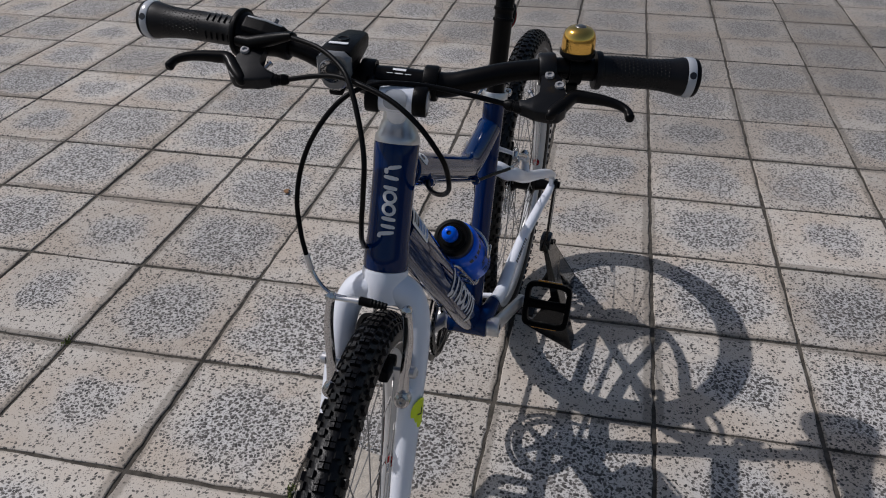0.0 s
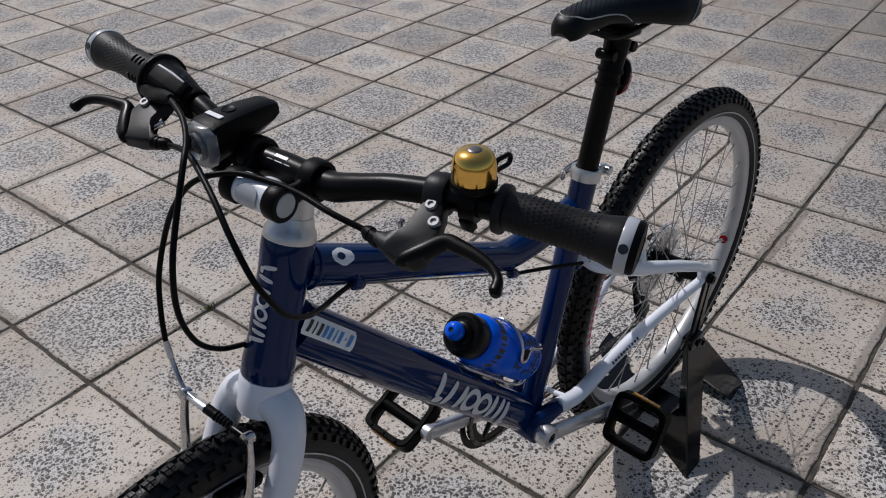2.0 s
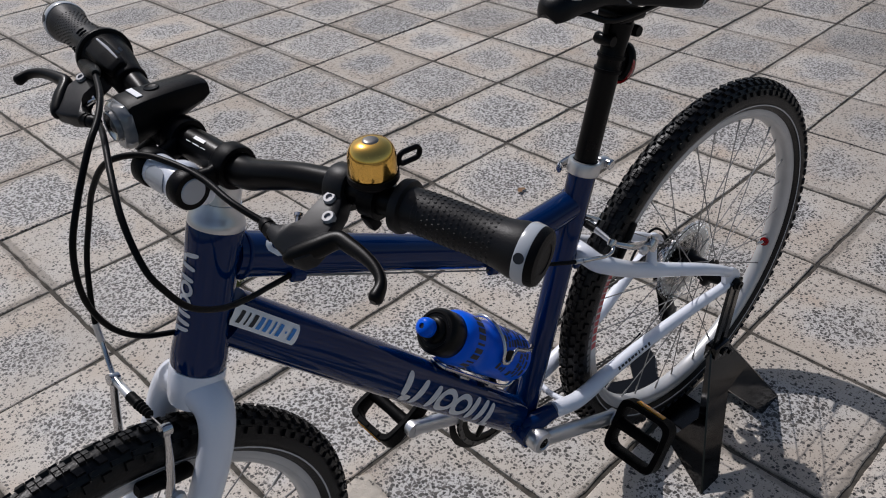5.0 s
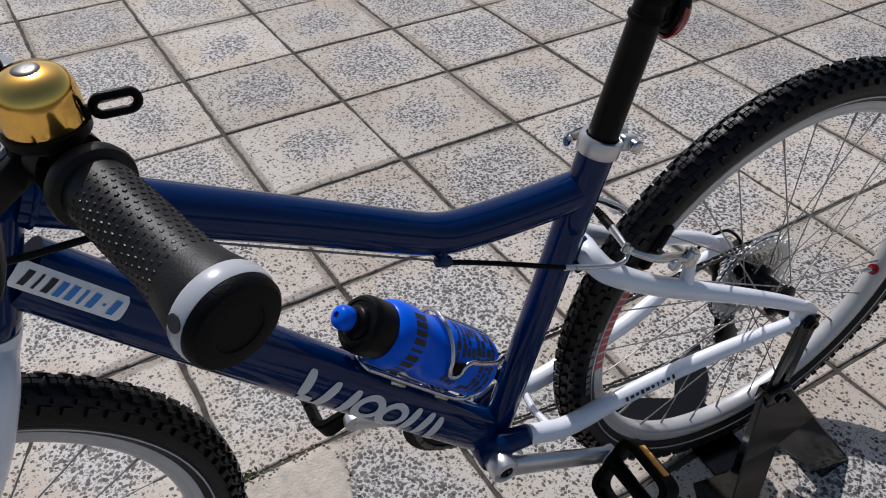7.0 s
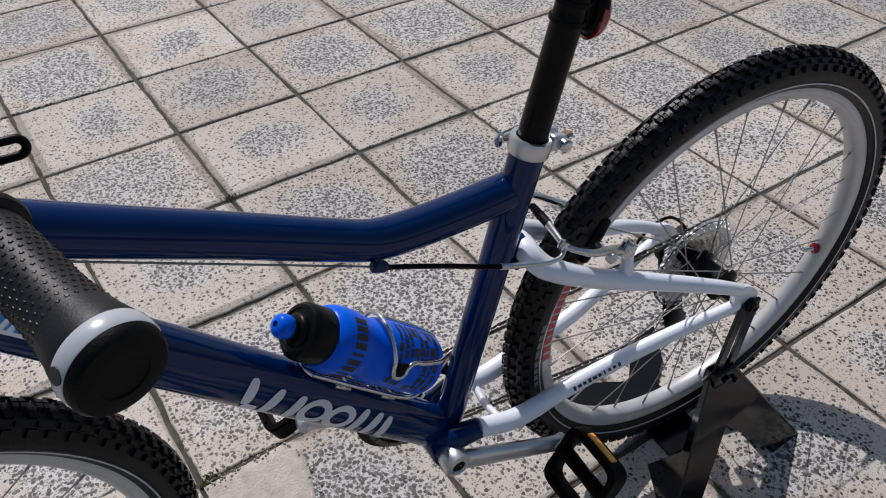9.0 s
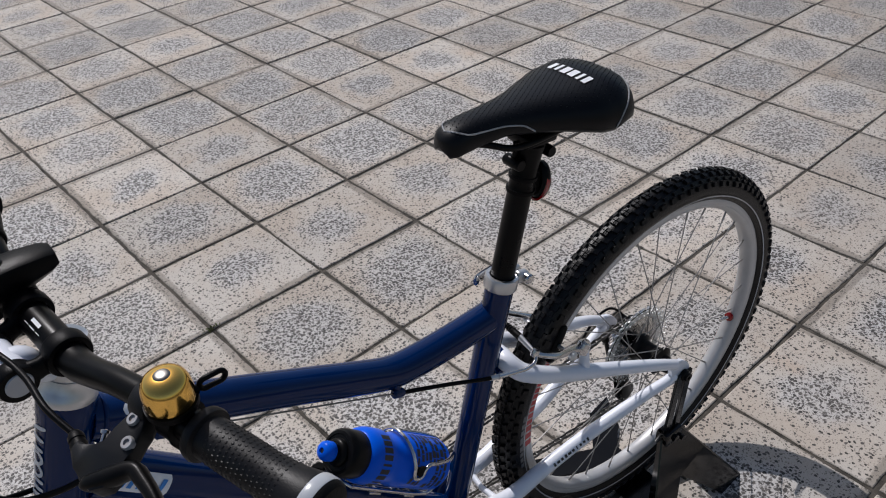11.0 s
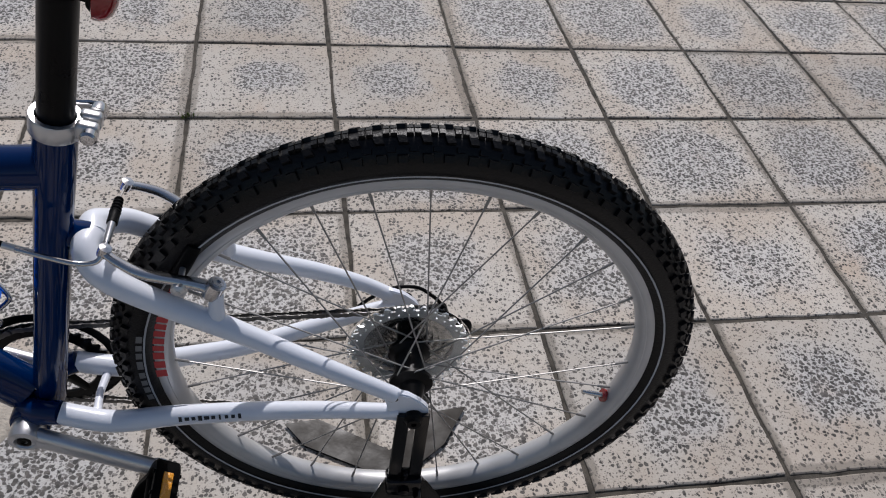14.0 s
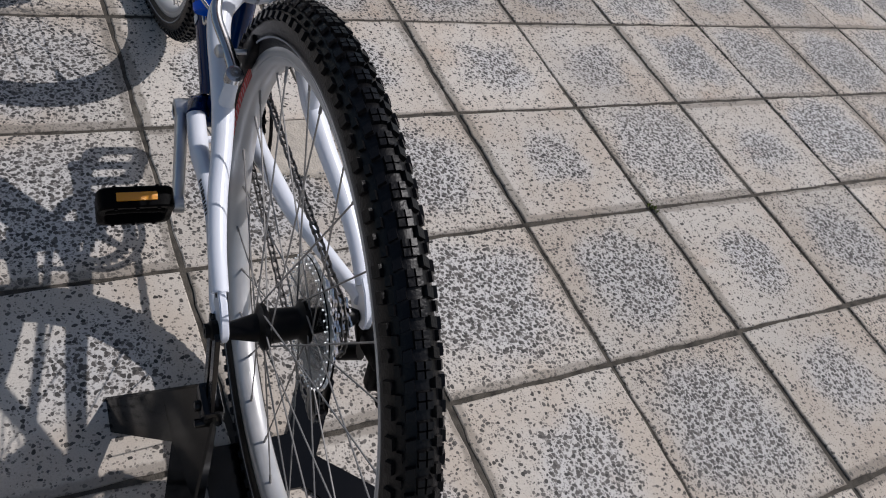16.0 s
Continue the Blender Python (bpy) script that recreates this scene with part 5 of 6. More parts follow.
def pedal(s, end, spin):
    """A platform pedal, x its length fore and aft, turned about its spindle."""
    c = Vector((end.x, s * 0.114, end.z))
    m = Matrix.Translation(c) @ Matrix.Rotation(radians(spin), 4, "Y")
    lx, ly, hz = 0.0370, 0.0405, 0.0125
    b = bmesh.new()
    sweep(b, [m @ Vector((0, -ly, 0)), m @ Vector((0, -0.7 * ly, 0)), m @ Vector((0, 0, 0)), m @ Vector((0, 0.7 * ly, 0)), m @ Vector((0, ly, 0))], [0.0105, 0.0090, 0.0082, 0.0090, 0.0105], 16)
    p = part("pedal", b, PEDAL, bicycle, "black plastic platform pedal with amber reflectors")
    # one closed moulded cage round the barrel
    b = bmesh.new()
    r_, inner, outer = 0.011, [], []
    for k in range(48):
        a = 2 * math.pi * k / 48
        e = Vector((math.copysign(abs(math.cos(a)) ** 0.32, math.cos(a)), math.copysign(abs(math.sin(a)) ** 0.32, math.sin(a)), 0))
        ring = []
        for d, z in ((0.0028, -hz), (0.0045, -hz + 0.002), (0.0045, hz - 0.002), (0.0028, hz), (-0.0028, hz), (-0.0042, hz - 0.002), (-0.0042, -hz + 0.002), (-0.0028, -hz)):
            z2 = z * (0.82 if abs(e.y) > 0.8 and abs(e.x) < 0.5 else 1.0)
            ring.append(b.verts.new(m @ Vector((e.x * (lx + d), e.y * (ly - 0.003 + d), z2))))
        outer.append(ring)
    for k in range(48):
        q, n2 = outer[k], outer[(k + 1) % 48]
        for i in range(8):
            b.faces.new((q[i], q[(i + 1) % 8], n2[(i + 1) % 8], n2[i]))
    cage = part("pedal_cage", b, PEDAL, p)
    for sz in (1, -1):
        for x, y in ((-1, -0.62), (-1, 0), (-1, 0.62), (1, -0.62), (1, 0), (1, 0.62), (-0.5, -1), (0.5, -1), (-0.5, 1), (0.5, 1)):
            b = bmesh.new()
            lathe(b, [(0.0024, -0.001), (0.0022, 0.0012), (0.0016, 0.0018), (0, 0.0018)], m @ Vector((x * lx, y * (ly - 0.003), sz * hz * (1.0 if abs(x) > 0.9 else 0.82))), m.to_3x3() @ Vector((0, 0, sz)), 8)
            part("stud", b, PEDAL, cage)
    for sx in (1, -1):
        b = bmesh.new()
        box(b, m @ Vector((sx * (lx + 0.0048), 0, 0)), (0.0035, 0.044, 0.010), m.to_3x3(), 0.001)
        part("pedal_reflector", b, AMBER, p, "amber reflector")
    b = bmesh.new()
    sweep(b, [Vector((end.x, s * 0.060, end.z)), m @ Vector((0, -s * ly, 0))], [0.0065, 0.006], 14)
    part("spindle", b, STEEL, p)
    return p


pedal(1, CRANK_L, 62)
pedal(-1, CRANK_R, 25)

CH_Y = -0.047
CR, SR = 0.064, 0.036


def toothed(b, o, r, teeth, thick, inner):
    o = Vector(o)
    n_ = teeth * 4
    rings_ = []
    for y in (-thick / 2, thick / 2):
        outer = []
        for k in range(n_):
            a = 2 * math.pi * k / n_
            rr = r + (0.0028 if k % 4 in (1, 2) else -0.0022)
            outer.append(b.verts.new(o + Vector((rr * math.cos(a), y, rr * math.sin(a)))))
        inn = [b.verts.new(o + Vector((inner * math.cos(2 * math.pi * k / n_), y, inner * math.sin(2 * math.pi * k / n_)))) for k in range(n_)]
        rings_.append((outer, inn))
    (o0, i0), (o1, i1) = rings_
    for k in range(n_):
        j = (k + 1) % n_
        b.faces.new((o0[k], o0[j], i0[j], i0[k]))
        b.faces.new((o1[k], i1[k], i1[j], o1[j]))
        b.faces.new((o0[k], o1[k], o1[j], o0[j]))
        b.faces.new((i0[k], i0[j], i1[j], i1[k]))


bm = bmesh.new()
toothed(bm, (BB.x, CH_Y, BB.z), CR, 32, 0.003, 0.050)
chainring = part("chainring", bm, BLACK, bicycle, "black toothed chainring")
bm = bmesh.new()
for k in range(5):
    a = 2 * math.pi * k / 5 + 0.3
    e = Vector((math.cos(a), 0, math.sin(a)))
    sweep(bm, [Vector((BB.x, CH_Y, BB.z)) + e * 0.012, Vector((BB.x, CH_Y, BB.z)) + e * 0.054], [0.009, 0.006], 10, 0.4, up=(0, 0, 1) if abs(e.z) < 0.8 else (1, 0, 0))
part("chainring_spider", bm, BLACK, chainring)
bm = bmesh.new()
lathe(bm, [(0.066, -0.0008), (0.076, -0.0008), (0.077, 0.0008), (0.066, 0.0012)], (BB.x, CH_Y - 0.007, BB.z), (0, 1, 0), 48, True)
part("chain_guard", bm, BLACK, chainring)

for k, (r, teeth) in enumerate(((0.061, 30), (0.052, 26), (0.0455, 22), (0.0395, 19), (0.0345, 17), (0.0300, 15), (0.026, 13), (0.0225, 11))):
    bm = bmesh.new()
    toothed(bm, (0, -0.0175 - 0.0044 * k, 0.309), r, teeth, 0.0018, max(r - 0.012, 0.014))
    part("sprocket", bm, CHROME if k else SILVER, bicycle, "bright steel sprocket")
bm = bmesh.new()
lathe(bm, [(0.019, 0.001), (0.066, 0.001), (0.0685, -0.002), (0.0685, -0.003), (0.066, -0.0005), (0.019, -0.0005)], (0, -0.0130, 0.309), (0, 1, 0), 56, True)
disc = part("spoke_protector", bm, CLEAR, bicycle, "clear plastic spoke protector disc")
disc.visible_shadow = False
bm = bmesh.new()       # small raised studs on the clear disc
for k in range(36):
    a = 2 * math.pi * k / 36
    for rr in (0.0655, 0.058):
        lathe(bm, [(0.0012, 0), (0.0009, 0.0012), (0, 0.0014)], Vector((rr * math.cos(a + (0.09 if rr < 0.06 else 0)), -0.0117, 0.309 + rr * math.sin(a + (0.09 if rr < 0.06 else 0)))), (0, 1, 0), 6)
part("studs", bm, STICKER, disc)


# chain: upper run to a middle sprocket, lower run by the derailleur
def run_line():
    c0, r0 = Vector((BB.x, 0, BB.z)), CR
    c1, r1 = Vector((0, 0, 0.309)), SR
    j1, j2 = Vector((0.000, 0, 0.238)), Vector((-0.020, 0, 0.172))
    pts = []
    for k in range(13):        # round the front of the chainring, bottom to top
        a = radians(-97 + (97 + 80) * k / 12)
        pts.append(c0 + Vector((math.cos(a), 0, math.sin(a))) * r0)
    for k in range(9):         # round the back of the sprocket
        a = radians(80 + 175 * k / 8)
        pts.append(c1 + Vector((math.cos(a), 0, math.sin(a))) * r1)
    for k in range(5):
        a = radians(105 - 150 * k / 4)
        pts.append(j1 + Vector((math.cos(a), 0, math.sin(a))) * 0.014)
    for k in range(6):
        a = radians(150 + 120 * k / 5)
        pts.append(j2 + Vector((math.cos(a), 0, math.sin(a))) * 0.014)
    return pts


way_pts = run_line()
way_pts.append(way_pts[0])
total = [0.0]
for a, b in zip(way_pts, way_pts[1:]):
    total.append(total[-1] + (b - a).length)
links = int(total[-1] / 0.0127)
bm = bmesh.new()


def along_chain(d):
    d %= total[-1]
    i = min(max(int(np.searchsorted(total, d)) - 1, 0), len(way_pts) - 2)
    p = way_pts[i].lerp(way_pts[i + 1], (d - total[i]) / max(total[i + 1] - total[i], 1e-9))
    mid_ = float(np.interp(p.x, [0.03, 0.36], [-0.0375, CH_Y]))
    return Vector((p.x, mid_, p.z))


for k in range(links):
    p, q = along_chain(k * total[-1] / links), along_chain((k + 1) * total[-1] / links)
    off = 0.0029 if k % 2 else 0.0021
    for s in (1, -1):
        a, b = p + Vector((0, s * off, 0)), q + Vector((0, s * off, 0))
        e = (b - a).normalized() * 0.002
        sweep(bm, [a - e, a.lerp(b, 0.2), a.lerp(b, 0.5), a.lerp(b, 0.8), b + e], [0.0007] * 5, 6, [4.6, 6.0, 4.2, 6.0, 4.6], up=(0, 1, 0))
    sweep(bm, [p + Vector((0, -0.0036, 0)), p + Vector((0, 0.0036, 0))], 0.0020, 7)
chain = part("chain", bm, CHAIN, bicycle, "steel link chain")
tagged(chain, kind="stuff")

# rear derailleur
bm = bmesh.new()
sweep(bm, [(0.004, -0.070, 0.306), (0.000, -0.076, 0.285), (-0.006, -0.078, 0.272)], [0.008, 0.010, 0.009], 12)
box(bm, (-0.028, -0.080, 0.286), (0.046, 0.020, 0.022), rot(0, 18, 0), 0.005, 3)
box(bm, (-0.045, -0.080, 0.268), (0.017, 0.020, 0.040), rot(0, 8, 0), 0.005, 3)
derailleur = part("rear_derailleur", bm, PLASTIC, bicycle, "black rear derailleur")
bm = bmesh.new()       # open hook behind the body
sweep(bm, smooth_line([(-0.046, -0.080, 0.254), (-0.056, -0.080, 0.259), (-0.0635, -0.080, 0.270), (-0.0690, -0.080, 0.277), (-0.0755, -0.080, 0.273), (-0.0760, -0.080, 0.260), (-0.0700, -0.080, 0.249), (-0.0620, -0.080, 0.250)], 4), 0.0034, 10, 1.3)
part("cable_hook", bm, PLASTIC, derailleur)
bm = bmesh.new()
for y in (-0.051, -0.034):
    sweep(bm, [(0.002, y, 0.247), (0.000, y, 0.238), (-0.010, y, 0.205), (-0.020, y, 0.172), (-0.023, y, 0.162)], [0.0012] * 5, 8, [7, 10, 8, 10, 6], up=(0, 1, 0))
sweep(bm, [(-0.012, -0.074, 0.262), (0.000, -0.056, 0.246)], [0.010, 0.009], 12)
part("cage", bm, BLACK, derailleur)
for c_ in ((0.000, -0.0425, 0.238), (-0.020, -0.0425, 0.172)):
    bm = bmesh.new()
    toothed(bm, c_, 0.0150, 11, 0.006, 0.005)
    part("jockey_wheel", bm, PLASTIC, derailleur)


# ---- transfers and stickers on the frame ----
def on_tube(b, m, x, y, w, h, r, slant=0.0, n_=6, cut=0.0):
    """A patch w long and h high on a tube of radius r whose axis is m's x; y runs round the tube."""
    grid = []
    for i in range(n_ + 1):
        row = []
        for j in range(5):
            fx, fy = i / n_ - 0.5, j / 4 - 0.5
            # rounded ends
            hh = h * (1 if cut == 0 else math.sqrt(max(0.02, 1 - (abs(fy) * 2) ** 4)))
            xx = x + fx * w * (1 if cut == 0 else math.sqrt(max(0.04, 1 - (abs(fy) * 2) ** cut))) + slant * fy * h
            a = (y + fy * h) / r
            row.append(b.verts.new(m @ Vector((xx, r * math.sin(a), r * math.cos(a)))))
        grid.append(row)
    for a, c in zip(grid, grid[1:]):
        for j in range(4):
            b.faces.new((a[j], a[j + 1], c[j + 1], c[j]))


DT0, DT1 = Vector((0.757, 0, 0.636)), Vector((0.399, 0, 0.256))
dt_way = (DT1 - DT0).normalized()


def on_down_tube(b, d, up_, w, h, slant=0.0, cut=0.0, lift=0.0):
    """On the left face of the down tube: d metres from the head, up_ metres above its middle line."""
    nrm = Vector((0, 1, 0))
    up_way = dt_way.cross(nrm)
    if up_way.z < 0:
        up_way = -up_way
    grid = []
    for i in range(7):
        row = []
        for j in range(7):
            fx, fy = i / 6 - 0.5, j / 6 - 0.5
            ww = w * (1 if not cut else 1 - 0.05 * (abs(fy) * 2) ** cut)
            yy = up_ + fy * h
            t = (d) / (DT1 - DT0).length
            rad = 0.0205 + 0.0015 * math.sin(math.pi * t)
            q = min(abs(yy) / (rad * 1.27), 0.98)
            out = rad * (1 - q ** (2 / 0.9)) ** 0.45
            p = DT0 + dt_way * (d + fx * ww + slant * fy * h) + up_way * yy + nrm * (out + 0.0009 + lift)
            row.append(b.verts.new(p))
        grid.append(row)
    for a, c in zip(grid, grid[1:]):
        for j in range(6):
            b.faces.new((a[j], a[j + 1], c[j + 1], c[j]))


bm = bmesh.new()
on_down_tube(bm, 0.027, 0.009, 0.080, 0.0190, 0, 6)
label_ = part("name_sticker", bm, STICKER, frame_, "white sticker with black and blue print")
for k in range(9):
    bm = bmesh.new()
    on_down_tube(bm, -0.004 + k * 0.0078, 0.009, 0.0046 if k not in (1, 5, 7) else 0.0020, 0.0115 if k != 7 else 0.0022, 0.25, 0, 0.0006)
    part("print_bar", bm, INK if k < 3 else SKYBLUE, label_)


def down_tube_spot(d, up_, lift=0.0009):
    """A place on the left face of the down tube."""
    up_way = dt_way.cross(Vector((0, 1, 0)))
    if up_way.z < 0:
        up_way = -up_way
    rad = 0.0205 + 0.0015 * math.sin(math.pi * min(max(d / (DT1 - DT0).length, 0), 1))
    q = min(abs(up_) / (rad * 1.27), 0.98)
    return DT0 + dt_way * d + up_way * up_ + Vector((0, 1, 0)) * (rad * (1 - q ** (2 / 0.9)) ** 0.45 + lift)


def head_spot(d, up_, lift=0.0007):
    """A place on the front of the head tube."""
    a = up_ / 0.0224
    return ht @ Vector((d, (0.0224 + lift) * math.sin(a), (0.0224 + lift) * math.cos(a)))


def mark_piece(spot, d, up_, wide, high, slant, ring):
    """One plain piece of the maker's mark: an oval ring, or a rounded bar."""
    b = bmesh.new()
    n_ = 28
    rows_ = []
    for k in range(n_):
        a = 2 * math.pi * k / n_
        c, q = math.cos(a), math.sin(a)
        if not ring:
            c, q = math.copysign(abs(c) ** 0.6, c), math.copysign(abs(q) ** 0.75, q)
        row = []
        for f in ((1.0, ring) if ring else (1.0, 0.5)):
            row.append(b.verts.new(spot(d + c * f * wide / 2 + slant * q * f * high / 2, up_ + q * f * high / 2)))
        rows_.append(row)
    for k in range(n_):
        p, q = rows_[k], rows_[(k + 1) % n_]
        b.faces.new((p[0], q[0], q[1], p[1]))
    if not ring:
        b.faces.new([r[1] for r in rows_])
    part("maker_mark", b, GREYPRINT, frame_, "silver grey rounded transfer")


def maker_mark(spot, d, up_, wide, high):
    for x, y, w, h, sl, ring in ((0.030, 0.12, 0.055, 0.74, -0.20, 0), (0.085, -0.32, 0.080, 0.24, 0.1, 0), (0.175, -0.02, 0.055, 0.84, 0.12, 0), (0.315, -0.02, 0.055, 0.78, 0.10, 0),
                                 (0.440, 0.0, 0.185, 0.80, 0.10, 0.56), (0.610, 0.0, 0.185, 0.80, 0.10, 0.56), (0.745, 0.03, 0.055, 0.80, 0.10, 0), (0.850, 0.03, 0.055, 0.80, 0.10, 0), (0.945, -0.05, 0.055, 0.90, -0.15, 0), (0.985, -0.42, 0.060, 0.22, 0.1, 0)):
        mark_piece(spot, d + x * wide, up_ + y * high, w * wide, h * high, sl, ring)


ht = frame_of(HEAD_TOP, HEAD_WAY, Vector((1, 0.12, 0.35)))
maker_mark(down_tube_spot, 0.243, -0.004, 0.199, 0.040)
maker_mark(head_spot, 0.022, 0.002, 0.074, 0.018)
tt_way = Vector((-0.9, 0, -0.434)).normalized()
m = frame_of(Vector((0.742, 0, 0.694)), tt_way, Vector((0.2, 0.75, 0.65)))
bm = bmesh.new()
on_tube(bm, m, 0.036, 0.004, 0.028, 0.018, 0.0203, 0, 8, 2)
badge = part("size_badge", bm, STICKER, frame_, "white oval size badge")
bm = bmesh.new()
on_tube(bm, m, 0.033, 0.004, 0.010, 0.0075, 0.0208, 0, 6, 2)
part("print_bar", bm, NAVY, badge)
for k, w in enumerate((0.0040, 0.0058, 0.0048, 0.0048, 0.0066, 0.0048, 0.0020, 0.0040, 0.0046, 0.0040)):       # small line of print along the left chainstay
    bm = bmesh.new()
    x = 0.2335 - 0.0067 * k
    c_ = Vector((x, float(np.interp(x, [0.173, 0.235], [0.0435, 0.0390])), float(np.interp(x, [0.173, 0.235], [0.2755, 0.2630]))))
    n_ = Vector((0, 0.86, 0.51))
    mp = frame_of(c_ + n_ * float(np.interp(x, [0.173, 0.235], [0.0100, 0.0107])), (-0.0620, 0.0045, 0.0125), n_)
    box(bm, mp @ Vector((0, 0, 0)), (w * 0.8, 0.0036 if k % 3 else 0.0052, 0.0008), mp.to_3x3())
    part("print_bar", bm, INK, frame_)

# ---- bottle cage ----
bt_way = Vector((math.cos(radians(43.8)), 0, math.sin(radians(43.8))))       # the bottle lies nearly along the down tube
bt_up = Vector((-bt_way.z, 0, bt_way.x))
BT0 = Vector((0.5475, 0.003, 0.503)) - bt_way * 0.190       # its foot, back from the spout


def bt(d, side, up_):
    return BT0 + bt_way * d + Vector((0, 1, 0)) * side + bt_up * up_


bm = bmesh.new()
RB = 0.0330
for s in (1, -1):
    pts = [bt(0.128, s * 0.011, -RB - 0.002), bt(0.06, s * 0.013, -RB - 0.003), bt(0.010, s * 0.014, -RB - 0.003), bt(-0.008, s * 0.015, -RB + 0.004), bt(-0.010, s * 0.0155, -0.008), bt(-0.0105, s * 0.0150, 0.020), bt(-0.006, s * 0.0160, 0.0265), bt(0.012, s * 0.0270, 0.0240), bt(0.035, s * 0.0325, 0.0205), bt(0.050, s * 0.0345, 0.0195), bt(0.0555, s * 0.0358, 0.0140), bt(0.0545, s * 0.0360, 0.0060), bt(0.0575, s * 0.0362, 0.0005), bt(0.0645, s * 0.0362, 0.0000), bt(0.0700, s * 0.0358, 0.0060), bt(0.0735, s * 0.0340, 0.0140), bt(0.0785, s * 0.0280, 0.0235), bt(0.083, s * 0.0190, 0.0305), bt(0.086, s * 0.009, 0.0345), bt(0.087, 0, 0.0355)]
    sweep(bm, smooth_line(pts, 6), 0.0024, 10)
sweep(bm, smooth_line([bt(0.128, 0.011, -RB - 0.002), bt(0.136, 0.005, -RB - 0.001), bt(0.136, -0.005, -RB - 0.001), bt(0.128, -0.011, -RB - 0.002)], 5), 0.0024, 10)
cage = part("bottle_cage", bm, CHROME, bicycle, "bright wire bottle cage")
for d in (0.025, 0.088):
    bm = bmesh.new()
    box(bm, bt(d, 0, -RB - 0.006), (0.020, 0.032, 0.003), frame_of((0, 0, 0), bt_way, bt_up).to_3x3(), 0.001)
    lathe(bm, [(0, 0), (0.005, 0), (0.005, 0.003), (0.002, 0.0035), (0, 0.0035)], bt(d, 0, -RB - 0.0045), bt_up, 12)
    part("cage_plate", bm, CHROME, cage)
bm = bmesh.new()
lathe(bm, [(0, 0), (0.0062, 0), (0.0070, 0.0015), (0.0070, 0.0028), (0, 0.0034)], bt(0.0605, 0.0340, 0.0100), (0, 1, 0.1), 20)
part("cage_badge", bm, PLASTIC, cage, "dark round badge")

# ---- water bottle ----
bottle = thing("water_bottle", BIKE @ Matrix.Translation(BT0), "blue plastic sports bottle with black lid in the wire cage", "bottle")


WAY_ = Matrix(((bt_way.x * bt_way.x, 0, bt_way.x * bt_way.z), (0, 0, 0), (bt_way.z * bt_way.x, 0, bt_way.z * bt_way.z)))
SLENDER = (Matrix.Identity(3) * 0.89 + WAY_ * (0.945 - 0.89)).to_4x4()       # proportions of a small child's bottle


def bottle_part(name, b, mat, parent, label=""):
    b.transform(Matrix.Translation(-BT0))
    b.transform(SLENDER)
    return part(name, b, mat, parent, label)


bm = bmesh.new()
lathe(bm, [(0, 0.004), (0.028, 0.003), (0.0345, 0.0), (0.0362, 0.004), (0.0362, 0.070), (0.0355, 0.082), (0.0325, 0.090), (0.0318, 0.098), (0.0330, 0.106), (0.0358, 0.116), (0.0362, 0.130), (0.0358, 0.138), (0.0335, 0.145), (0.0300, 0.149), (0.027, 0.150), (0, 0.150)], BT0, bt_way, 48)
body = bottle_part("bottle_body", bm, BOTTLE, bottle, "bright blue squeezable body with black print")
bm = bmesh.new()
lathe(bm, [(0, 0.144), (0.0290, 0.144), (0.0300, 0.146), (0.0304, 0.168), (0.0296, 0.1735), (0.0268, 0.1768), (0.0230, 0.1775), (0.0222, 0.1765), (0.0180, 0.1768), (0.0172, 0.1800), (0.0150, 0.1822), (0.0116, 0.1830), (0.0110, 0.191), (0, 0.192)], BT0, bt_way, 40)
bottle_part("lid", bm, BLACK, bottle, "black screw lid")
bm = bmesh.new()
lathe(bm, [(0, 0.1865), (0.0105, 0.1865), (0.0124, 0.1885), (0.0126, 0.1950), (0.0114, 0.1995), (0.0080, 0.2022), (0.0038, 0.203), (0.0034, 0.2005), (0, 0.2005)], BT0, bt_way, 28)
bottle_part("spout", bm, BOTTLE, bottle, "blue push-pull spout")
# black disc that paints the shade inside the spout's opening
bm = bmesh.new()
lathe(bm, [(0, 0.2008), (0.0033, 0.2008), (0.0033, 0.2012), (0, 0.2012)], BT0, bt_way, 12)
bottle_part("spout_hole", bm, INK, bottle)


def bottle_print(d, ang, w, h, name="print_bar"):
    """A dark patch on the bottle, w round it and h along it."""
    b = bmesh.new()
    r = float(np.interp(d, [0, 0.07, 0.082, 0.09, 0.098, 0.106, 0.116, 0.13], [0.0362, 0.0362, 0.0355, 0.0325, 0.0318, 0.033, 0.0358, 0.0362])) + 0.0004
    u = bt_up
    v = bt_way.cross(u)
    rows_ = []
    for i in range(4):
        a = radians(ang) + (i / 3 - 0.5) * w / r
        e = u * math.cos(a) + v * math.sin(a)
        rows_.append([b.verts.new(BT0 + bt_way * (d + (j - 0.5) * h) + e * r) for j in (0, 1)])
    for a, c in zip(rows_, rows_[1:]):
        b.faces.new((a[0], a[1], c[1], c[0]))
    bottle_part(name, b, INK, body)


sgn = 1 if bt_way.cross(bt_up).y > 0 else -1
for k in range(9):       # name round the shoulder
    bottle_print(0.124, sgn * (14 + k * 14.5), 0.0068 if k not in (4, 7) else 0.0030, 0.0150)
rng = random.Random(3)
for i in range(8):       # a field of small irregular print over the lower half
    a = -14
    while a < 112:
        w = rng.uniform(0.0025, 0.0115)
        turn_ = math.degrees((w + rng.uniform(0.0008, 0.0026)) / 0.0366)
        if not (3 <= i <= 6 and 55 < a < 98) and rng.random() < 0.9:
            bottle_print(0.012 + i * 0.0079 + rng.uniform(-0.0008, 0.0008), sgn * (a + turn_ / 2), w, rng.uniform(0.0032, 0.0072))
        a += turn_

